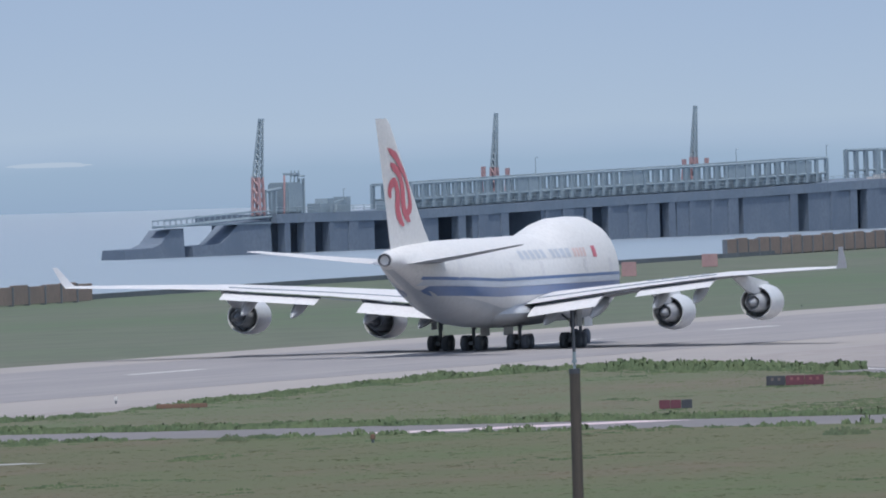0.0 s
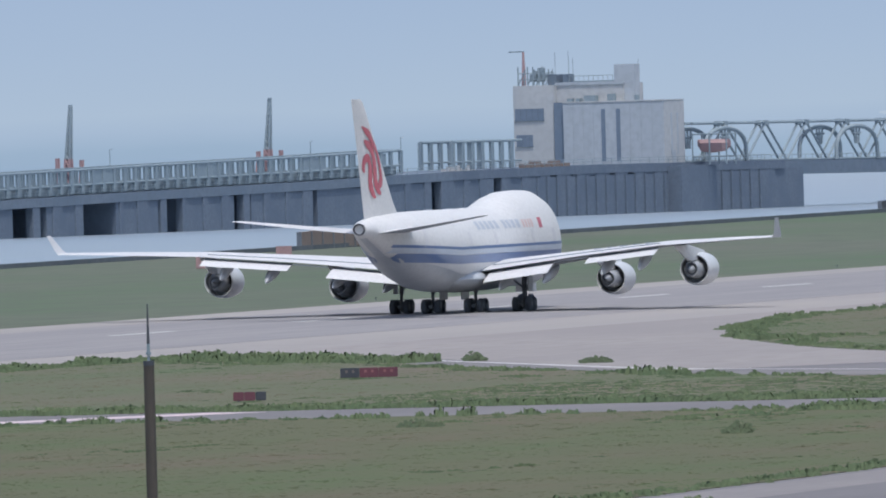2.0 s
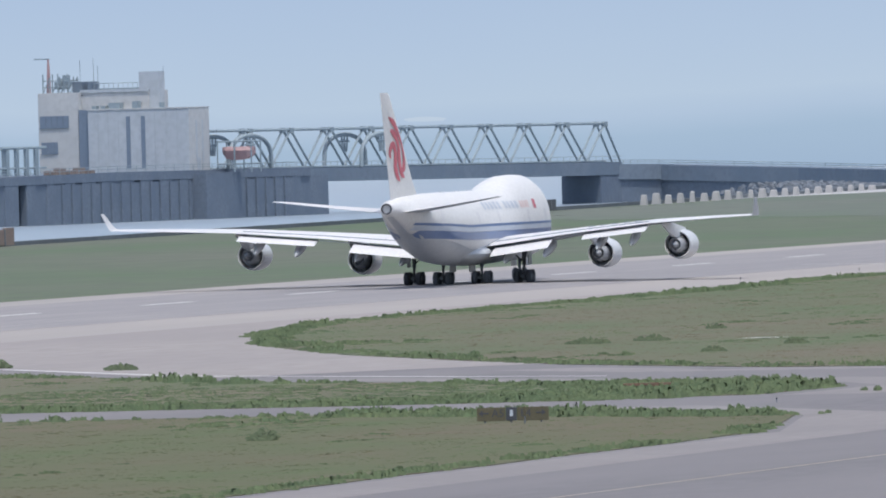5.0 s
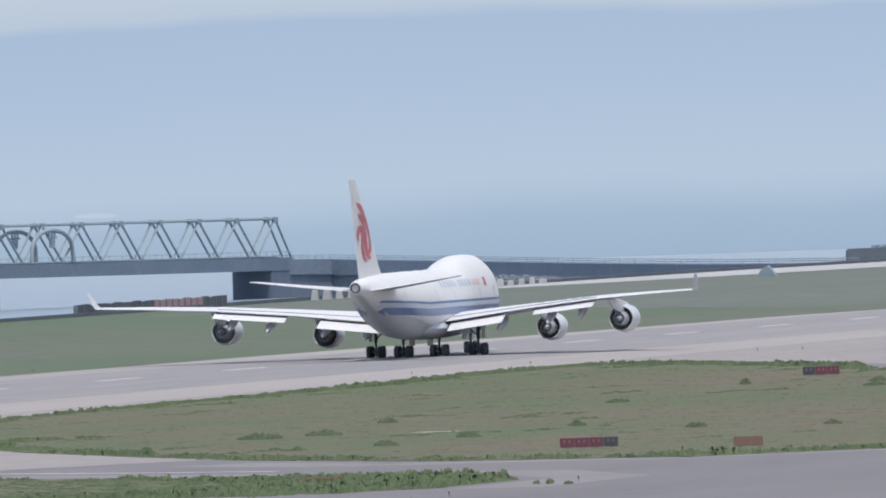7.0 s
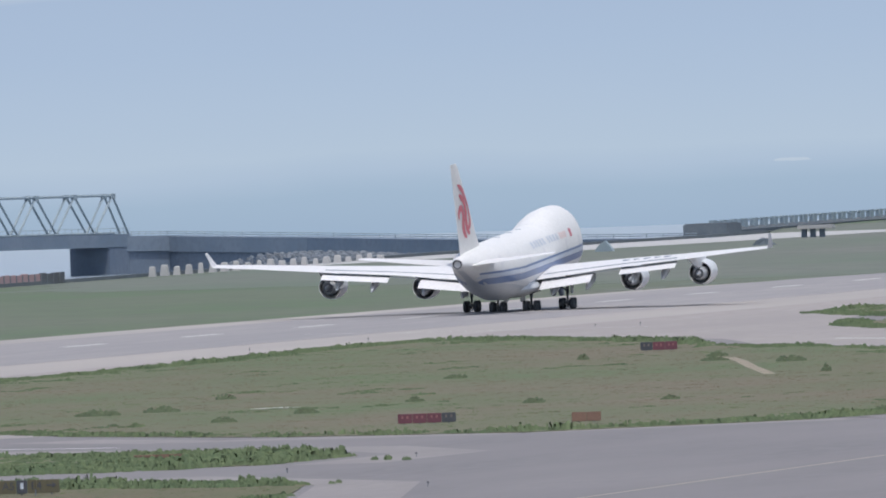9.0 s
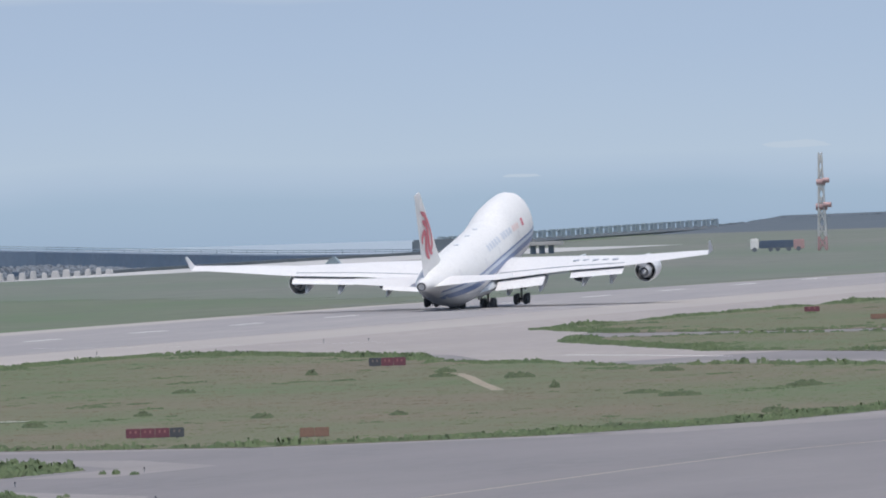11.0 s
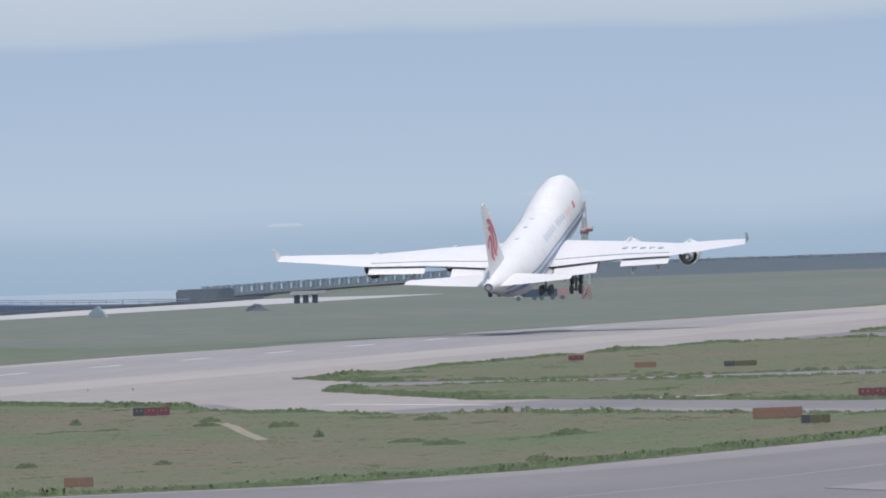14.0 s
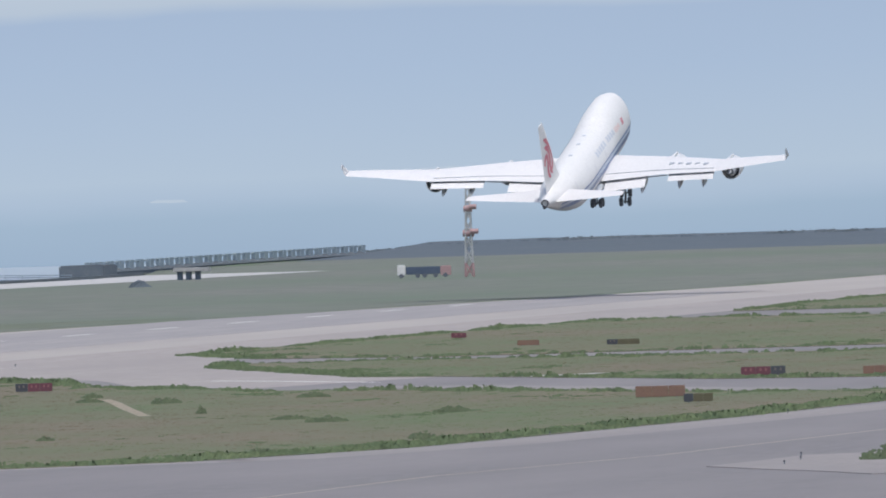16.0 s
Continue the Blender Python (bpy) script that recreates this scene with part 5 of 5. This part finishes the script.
# tall weathered pole with a slim aerial, near the camera
pole = tagged(empty("aerial_pole", pose(-62.92, 241.95, 0)), "weathered brown pole with a slim dark aerial on top", "pole")
bm = bmesh.new()
bar(bm, (0, 0, 0), (0, 0, 15.71), 0.10, 14, 0.072)
part("mast", bm, M_WOOD, pole, "weathered brown pole", True)
bm = bmesh.new()
bar(bm, (0, 0, 15.66), (0, 0, 15.725), 0.076, 14)
part("collar", bm, M_BLK, pole, "dark collar", True)
bm = bmesh.new()
bar(bm, (0, 0, 15.72), (0, 0, 15.80), 0.022, 8, 0.014)
bar(bm, (0, 0, 15.80), (0, 0, 15.84), 0.036, 8)
bar(bm, (0, 0, 15.84), (0, 0, 15.95), 0.022, 8)
part("insulator", bm, M_STEEL, pole, "pale insulator", True)
bm = bmesh.new()
bar(bm, (0, 0, 15.94), (0, 0, 16.48), 0.022, 8, 0.009)
part("aerial", bm, M_BLK, pole, "slim dark aerial rod", True)

# red and white lattice tower near the far shore
tower = tagged(empty("lattice_tower", pose(-487, 3176, 0)), "slim red and white lattice tower with round dishes", "tower")
for k in range(7):
    z0, z1 = k * 2.4, (k + 1) * 2.4
    w0, w1 = 0.70 - 0.065 * k, 0.70 - 0.065 * (k + 1)
    bm = bmesh.new()
    for a, b in ((-1, -1), (1, -1), (1, 1), (-1, 1)):
        bar(bm, (a * w0, b * w0, z0), (a * w1, b * w1, z1), 0.12, 5)
    for (a, b), (c, d) in zip(((-1, -1), (1, -1), (1, 1), (-1, 1)), ((1, -1), (1, 1), (-1, 1), (-1, -1))):
        bar(bm, (a * w0, b * w0, z0), (c * w1, d * w1, z1), 0.08, 4)
        bar(bm, (c * w0, d * w0, z0), (a * w1, b * w1, z1), 0.08, 4)
    part("tower_section", bm, M_REDP if k == 0 else M_BLDC, tower)
for z, w in ((8.0, 0.95), (12.2, 0.7)):
    bm = bmesh.new()
    bar(bm, (-w, 0, z - 0.5), (w, 0, z - 0.5), 0.6, 12)
    bar(bm, (0.4, -0.4, z - 0.2), (w + 0.8, -0.4, z - 0.2), 0.45, 10)
    part("dish", bm, M_REDP, tower, "red drum on the tower", True)

# parked works vehicles near the tower
lorry = tagged(empty("works_lorry", pose(-497, 3190, 0, 0, 0, 8)), "dark parked lorry with a white cab and red tail", "lorry")
part("cab", bbox(-4.7, -3.3, -1.0, 1.0, 0.45, 2.3, bevel=0.15), M_WHITE, lorry, "white cab")
part("body", bbox(-3.2, 2.7, -1.05, 1.05, 0.6, 1.9, bevel=0.1), M_NAVY, lorry, "dark blue load body")
part("tail_box", bbox(2.75, 4.6, -1.0, 1.0, 0.35, 2.0, bevel=0.1), M_REDP, lorry, "red box at the rear, paled for haze")
for x in (-4.0, -1.2, 0.0, 1.9, 3.6):
    for y0 in (-0.9, 0.9):
        bm = bmesh.new()
        bar(bm, (x, y0 - 0.13, 0.4), (x, y0 + 0.13, 0.4), 0.4, 14)
        part("wheel", bm, M_TYRE, lorry, "", True)

# small shelter on legs, mound and tarpaulin near the pale strip
hut = tagged(empty("shore_shelter", pose(-561, 3330, 0)), "small grey shelter on legs near the shore", "shelter")
part("roof", bbox(-3.4, 3.0, -1.5, 1.5, 1.5, 2.2, bevel=0.08), M_PALE, hut, "pale flat roof")
for x in (-2.4, -0.8, 0.9):
    part("leg", bbox(x - 0.45, x + 0.45, -0.5, 0.5, 0, 1.5), M_PIER, hut)
bm = bmesh.new()
loft(bm, [[(-2.2, y0, 0), (1.8, y0, 0), (1.0, y0, 1.3), (0.1, y0, 2.4), (-0.7, y0, 2.0), (-1.6, y0, 1.1)] for y0 in (-1.2, 0, 1.2)])
tagged(part("covered_plant", bm, M_STEEL, at=pose(-562, 3120, 0.03) @ Matrix.Diagonal((0.8, 0.8, 0.75, 1))), "tent-shaped grey covered machine on the grass", "machine")
bm = bmesh.new()
lump(bm, 0, 0, 0, 2.0, 1.3, random.Random(2), 9)
tagged(part("mound", bm, M_HEDGE, at=pose(-540, 3150, 0)), "low dark mound of earth on the grass", "mound")

# approach-light trestle out over the water
tre = tagged(empty("light_trestle"), "long low trestle with many legs over the water", "trestle")
TA, TB = Vector((-634, 3640, 0)), Vector((-640, 4020, 0))
bm = bmesh.new()
bar(bm, TA + Vector((0, 0, 0.0)), TB + Vector((0, 0, 0.5)), 0.75, 6)
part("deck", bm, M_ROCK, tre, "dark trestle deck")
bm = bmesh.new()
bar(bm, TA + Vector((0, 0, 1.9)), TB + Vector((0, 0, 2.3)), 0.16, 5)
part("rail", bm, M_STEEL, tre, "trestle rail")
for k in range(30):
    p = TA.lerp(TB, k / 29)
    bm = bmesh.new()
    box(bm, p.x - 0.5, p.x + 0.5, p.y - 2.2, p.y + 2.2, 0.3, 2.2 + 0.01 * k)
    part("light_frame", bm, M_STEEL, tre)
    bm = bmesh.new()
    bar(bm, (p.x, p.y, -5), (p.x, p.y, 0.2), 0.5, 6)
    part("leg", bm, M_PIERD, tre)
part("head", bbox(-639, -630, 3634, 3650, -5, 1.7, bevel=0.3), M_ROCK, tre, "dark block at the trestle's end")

# low embankment with dark shrubs along the far coast
bm = bmesh.new()
rows = []
for k in range(121):
    x = -646 + k * 6.0
    grow = min(1.0, k / 1.6)
    top = (2.35 + 0.7 * min(1, k / 50)) * grow + 0.35 * noise.noise(Vector((x * 0.03, 0.3, 0))) + 0.18 * noise.noise(Vector((x * 0.15, 0.7, 0)))
    yy = 4075 + 20 * math.sin(k * 0.05)
    rows.append([(x, yy - 190 * grow - 8, -0.1), (x, yy - 60, max(0.1, top * 0.35)), (x, yy - 8, max(0.15, top * 0.85)), (x, yy, max(0.2, top)), (x, yy + 10, max(0.2, top)), (x, yy + 20, -0.1)])
loft(bm, rows, closed=False)
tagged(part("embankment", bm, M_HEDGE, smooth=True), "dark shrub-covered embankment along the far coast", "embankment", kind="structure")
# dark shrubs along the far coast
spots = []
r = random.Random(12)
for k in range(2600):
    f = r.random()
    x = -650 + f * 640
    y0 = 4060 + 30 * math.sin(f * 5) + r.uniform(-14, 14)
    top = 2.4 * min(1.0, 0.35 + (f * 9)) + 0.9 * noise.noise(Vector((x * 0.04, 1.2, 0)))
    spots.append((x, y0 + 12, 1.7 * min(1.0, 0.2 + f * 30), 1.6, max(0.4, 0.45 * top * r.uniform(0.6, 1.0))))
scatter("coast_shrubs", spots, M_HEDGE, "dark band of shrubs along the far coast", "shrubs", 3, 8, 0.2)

# fine grass over the verges, taller weeds along their edges
green, olive, dry, spots = [], [], [], []
r = random.Random(21)
for poly in ISLES:
    xs, ys = [p[0] for p in poly], [p[1] for p in poly]
    x0, x1, y0, y1 = max(min(xs), -352), min(max(xs), -186), max(min(ys), 815), min(max(ys), 2480)
    per = 0.95 if y0 < 1700 else 0.5
    segs = list(zip(poly, poly[1:] + poly[:1]))
    for _ in range(int((x1 - x0) * (y1 - y0) * per)):
        px, py = r.uniform(x0, x1), r.uniform(y0, y1)
        if not inside(px, py, poly):
            continue
        g = noise.noise(Vector((px * 0.05, py * 0.016, 5.0))) + 0.45 * noise.noise(Vector((px * 0.16, py * 0.05, 2.0))) + (0.30 if poly is A else 0.12 if poly is G else 0)
        near = 1e9
        for (ax, ay), (bx, by) in segs:
            dx, dy = bx - ax, by - ay
            t = min(1, max(0, ((px - ax) * dx + (py - ay) * dy * 0.1) / (dx * dx + dy * dy * 0.1 + 1e-9)))
            near = min(near, (px - ax - t * dx) ** 2 + ((py - ay - t * dy) * 0.32) ** 2)
        rim = max(0, 1 - math.sqrt(near) / 12.0)
        g += 0.85 * rim - (0.24 - 0.30 * min(1.0, max(0.0, (px + 265) / 30)) if poly is B else 0.16)
        clump = noise.noise(Vector((px * 0.11, py * 0.03, 14.0))) + 0.5 * noise.noise(Vector((px * 0.5, py * 0.16, 3.0)))
        if clump + 0.5 * rim > 0.5 and r.random() < 0.42:
            spots.append((px, py, 0.04, r.uniform(0.3, 0.7), min(0.38, 0.06 + 0.55 * (clump + 0.5 * rim - 0.5)) * r.uniform(0.6, 1.1)))
        tall = 0.5 + 0.5 * noise.noise(Vector((px * 0.3, py * 0.12, 9.0)))
        lush = g > 0.10 + r.uniform(-0.10, 0.10)
        ((green if g > 0.42 + r.uniform(-0.1, 0.1) else olive) if poly is G else green if lush else dry).append((px, py, 0.05, r.uniform(0.25, 0.6), 0.015 + 0.065 * tall * r.uniform(0.4, 1.2)))
    for (x, yy) in rounded(poly, 1.2):
        if yy < 820 or yy > 2700:
            continue
        for _ in range(3):
            px, py = x + r.uniform(-1.8, 1.8), yy + r.uniform(-6, 6)
            if inside(px, py, poly):
                k = 0.5 + noise.noise(Vector((px * 0.09, py * 0.035, 0)))
                if k > 0.22:
                    spots.append((px, py, 0.04, r.uniform(0.3, 0.7), 0.12 + 0.46 * k * r.uniform(0.5, 1.1)))
for x0, y0, x1, y1, n, h in ((-349, 1296, -348, 1340, 300, 0.8), (-346, 1235, -349, 1296, 260, 0.42), (-347, 1341, -318, 1300, 420, 0.9), (-342, 1735, -341, 1795, 260, 0.5), (-338, 1796, -303, 1722, 340, 0.6), (-340, 1119, -230, 1115, 1500, 0.55), (-250, 1178, -226, 1142, 420, 0.5), (-225, 1121, -262, 1117, 300, 0.5), (-228, 1116, -224, 1142, 260, 0.7), (-209, 1050, -240, 1078, 420, 0.65), (-301, 1806, -307, 1840, 120, 0.55), (-301, 1806, -270, 1700, 330, 0.45), (-329, 1950, -311, 1888, 180, 0.4), (-228, 1220, -210, 1229, 160, 0.35), (-209, 1229, -200, 1262, 320, 0.55), (-200, 1262, -192, 1368, 900, 0.6), (-192, 1368, -189, 1450, 620, 0.65), (-189, 1450, -193, 1498, 300, 0.65), (-338, 1560, -341, 1735, 420, 0.4), (-326, 1436, -337, 1508, 200, 0.4)):
    for _ in range(n):
        f = r.random()
        x, yy = x0 + (x1 - x0) * f + r.uniform(-1, 1), y0 + (y1 - y0) * f + r.uniform(-5, 5)
        k = 0.75 + 0.5 * noise.noise(Vector((x * 0.2, yy * 0.1, 4)))
        spots.append((x, yy, 0.04, r.uniform(0.35, 0.75), h * k * r.uniform(0.5, 1.05)))
for _ in range(2600):
    x, yy = r.uniform(-285, -222), r.uniform(1111, 1192)
    if inside(x, yy, A):
        spots.append((x, yy, 0.04, r.uniform(0.35, 0.75), (0.12 + 0.5 * min(1, max(0, (x + 248) / 20))) * r.uniform(0.5, 1.15)))
for x, yy, h in ((-217.6, 1125.6, 0.35), (-216.6, 1124.1, 0.5), (-214.4, 1121.0, 0.3), (-214.5, 1070.4, 0.45), (-205.4, 1050.3, 0.3), (-192.1, 840.6, 0.4), (-195, 850, 0.2), (-198, 880, 0.2)):
    spots += [(x + r.uniform(-0.3, 0.3), yy + r.uniform(-1, 1), 0.04, 0.22, h * r.uniform(0.6, 1.0)) for _ in range(3)]
scatter("edge_weeds", spots, M_LEAF, "dark green weeds along the verge edges", "weeds", 5, 15, 0.35, 0.75, 0.6)
scatter("green_grass", green, M_TUFT, "short green grass on the verges", "grass", 6, 3, 1.1)
scatter("olive_grass", olive, M_OLIVE, "short olive-green grass on the nearest verge", "grass", 9, 3, 1.1)
scatter("dry_grass", dry, M_DRY, "short dry brown grass on the verges", "grass", 8, 3, 1.1)


def bush(x, y, w, h, seed, label):
    r = random.Random(seed)
    b = tagged(empty("bush", pose(x, y, 0.06)), label, "bush", "low bushes in the grass")
    bm = bmesh.new()
    for k in range(7):
        bar(bm, (0, 0, 0), (r.uniform(-w, w) * 0.6, r.uniform(-w, w) * 0.6, h * r.uniform(0.5, 0.9)), 0.03, 4, 0.01)
    part("stem", bm, M_WOOD, b, "thin stems")
    V, Fc = [], []
    for _ in range(240):
        a, e, q = r.uniform(0, math.tau), r.uniform(0, 1), r.uniform(0.0, 1.0) ** 0.6
        c = Vector((w * q * math.cos(a), w * q * math.sin(a), h * (0.06 + 0.86 * e * (1 - 0.75 * q * q)) * (0.75 + 0.3 * math.sin(3 * a + seed))))
        d, s = r.uniform(-1.2, 1.2), r.uniform(0.05, 0.11) * (w + h)
        u1, u2 = Vector((math.cos(d), math.sin(d), r.uniform(-0.3, 0.3))) * s, Vector((r.uniform(-0.4, 0.4), 0, 1)) * s * 0.6
        Fc.append(tuple(range(len(V), len(V) + 4)))
        V += [c - u1, c - u2, c + u1, c + u2]
    me = bpy.data.meshes.new("leaves")
    me.from_pydata(V, [], Fc)
    me.materials.append(M_BUSH)
    skyward(me, r)
    leaves = new("leaves", me)
    leaves.parent = b
    leaves["label"] = "dark green leaves"


BUSHES = [(-277, 1590, 0.9, 0.55), (-247, 1468, 0.4, 0.7), (-282, 1352, 1.6, 0.55), (-279, 1361, 1.4, 0.5), (-252, 1555, 1.4, 0.5), (-262, 1540, 1.3, 0.6), (-226, 1400, 1.6, 0.5), (-222, 1436, 1.4, 0.6), (-228, 1005, 0.9, 0.8), (-290, 1597, 0.5, 0.7), (-307, 1240, 1.2, 0.5), (-314, 1300, 0.9, 0.75), (-300, 1278, 1.2, 0.5), (-248, 1345, 0.8, 0.5), (-262, 1372, 0.7, 0.5), (-286, 1420, 0.8, 0.5), (-262, 1300, 0.9, 0.45),
          (-272, 1560, 1.2, 0.4), (-203, 1300, 1.0, 0.6), (-199, 1275, 0.8, 0.5), (-206, 1248, 1.2, 0.5), (-232, 1420, 1.5, 0.35), (-152, 1160, 1.6, 0.9), (-262, 1330, 0.9, 0.5), (-256, 1046, 1.4, 0.5), (-300, 1072, 0.8, 0.5), (-237, 1340, 0.7, 0.4), (-283, 1500, 1.0, 0.4)]
for k, (x, y0, w, h) in enumerate(BUSHES):
    bush(x, y0, w, h, k, "low dark green bush in the rough grass")

# bare patches and the pale drain cover
strip("bare_patch", [(-250.5, 1462), (-260, 1509), (-268, 1550), (-274, 1579)], 1.0, M_DIRT, "pale bare earth track in the grass", "earth", 0.085)
strip("bare_patch", [(-271.6, 1364), (-270.0, 1362)], 3.2, M_LINE, "small pale concrete cover in the grass", "cover", 0.085)
strip("bare_patch", [(-250, 1660), (-244, 1672)], 3.6, M_PALE, "pale concrete patch in the grass", "earth", 0.085)
strip("bare_patch", [(-302, 1010), (-296, 1016)], 3.0, M_PALE, "small pale concrete cover in the grass", "cover", 0.085)

tagged(part("grass_verge", slab(rounded([(-162, 1150), (-160, 1185), (-140, 1195), (-120, 1180), (-118, 1120), (-146, 1108)], 4), -0.4, 0.07), M_SHO), "bare dry earth patch beside the taxiway", "earth", "grass verges", "structure")
# taxiway edge lights
light = tagged(empty("taxiway_light", pose(-216, 1090, 0.03)), "small dark taxiway edge light on a stem", "light", "taxiway edge lights")
bm = bmesh.new()
bar(bm, (0, 0, 0), (0, 0, 0.2), 0.03, 6)
part("stem", bm, M_GEAR, light)
bm = bmesh.new()
bar(bm, (0, 0, 0.2), (0, 0, 0.3), 0.06, 8, 0.045)
part("lens", bm, M_BLK, light, "dark lens")
for x, y0 in ((-216, 1131), (-196.5, 1032), (-184, 1500), (-186, 1440), (-188, 1380), (-194, 1300), (-160, 1180), (-158, 1165), (-157, 1150), (-340, 1880), (-335, 1878), (-352, 1820), (-352, 1760), (-420, 1700), (-420, 1900)):
    copy_thing(light, pose(x, y0, 0.03))


def marker(x, y, h, w, mat, label):
    """A small post with a coloured head."""
    m = tagged(empty("marker_post", pose(x, y, 0.03)), label, "marker post", "marker posts")
    part("stem", (lambda b: (bar(b, (0, 0, 0), (0, 0, h * 0.6), w * 0.3, 6), b)[1])(bmesh.new()), M_GEAR, m)
    part("head", bbox(-w / 2, w / 2, -w / 2, w / 2, h * 0.45, h, bevel=w * 0.15), mat, m)


marker(-351.5, 1227.3, 0.5, 0.2, M_WHITE, "small white runway edge marker")
marker(-286.9, 1056.0, 0.55, 0.26, M_ORNG, "small orange marker post in the grass")
marker(-220.5, 1039.2, 1.0, 0.14, M_SIGY, "slim olive marker post beside the sign")


# ---- what moves ----
def motions():
    track = [(0, 1458.4, 0, 0), (1, 1523.2, 0, 0), (2, 1589.3, 0, 0), (3, 1655.1, 0, 0), (4, 1720.7, 0, 0), (5, 1789.5, 0, 0), (6.3, 1882.0, 0, 0), (7.0, 1933.1, 0, 0.12), (7.5, 1970.0, 0, 0.5), (8, 2006.7, 0, 1.25), (8.5, 2043.6, 0, 2.15),
             (9, 2080.9, 0, 3.2), (9.5, 2118.4, 0, 4.4), (9.7, 2133.6, 0, 4.85), (10.5, 2194.5, 0.02, 6.7), (11.2, 2248.2, 0.3, 8.2), (11.8, 2294.7, 1.02, 9.3), (12.0, 2310.2, 1.35, 9.6), (12.5, 2349.1, 2.15, 10.1), (13, 2388.2, 3.05, 10.5), (13.5, 2427.4, 4.25, 10.8),
             (14, 2467.0, 5.8, 11.3), (14.5, 2506.6, 7.4, 11.6), (15, 2546.4, 9.25, 11.9), (15.5, 2586.3, 11.2, 12.1), (16, 2626.5, 13.4, 12.15)]

    def between(t, keys):
        for (a, p), (b, q) in zip(keys, keys[1:]):
            if t <= b:
                return p + (q - p) * (t - a) / (b - a)
        return keys[-1][1]

    side_way = [(0, -385.2), (9, -385.15), (12.5, -385.0), (16, -385.8)]
    bank = [(0, 0), (10, 0), (12.5, -0.1), (16, -0.38)]
    heading = [(0, 0), (9, 0), (12.5, -0.5), (16, -0.67)]
    walk(plane, [(t, pose(between(t, side_way), y, z, p, between(t, bank), between(t, heading))) for t, y, z, p in track])
    # the bogies stay flat on the runway, then hang
    for (gx, gy), bogie in bogies.items():
        hang = 48 if abs(gx) > 3 else -6
        rows = []
        for t, y, z, p in track:
            f = min(1.0, max(0.0, (z - 0.1) / 1.0))
            rows.append((t, pose(gx, gy, 0.645 - 0.45 * f, -p * (1 - f) + hang * f)))
        walk(bogie, rows)
    # the wings bend upwards as they take the weight, the outer halves most
    root = [(0, 0.0), (7, 0.25), (8, 0.6), (9.5, 1.0), (12.5, 1.35), (16, 1.45)]
    tip = [(0, -0.2), (6.3, 0.0), (7.5, 0.5), (8.5, 2.0), (9.5, 4.0), (12.5, 7.4), (16, 8.5)]
    for side in (1, -1):
        inner = [(t, pose(0, 0, 0, 0, -side * between(t, root), 0)) for t, y, z, p in track]
        hinge = pose(side * HINGE, 0, 5.3)
        walk(wings[side], inner)
        walk(outer_wings[side], [(t, m @ hinge @ pose(0, 0, 0, 0, -side * between(t, tip), 0) @ hinge.inverted()) for t, m in inner])


motions()
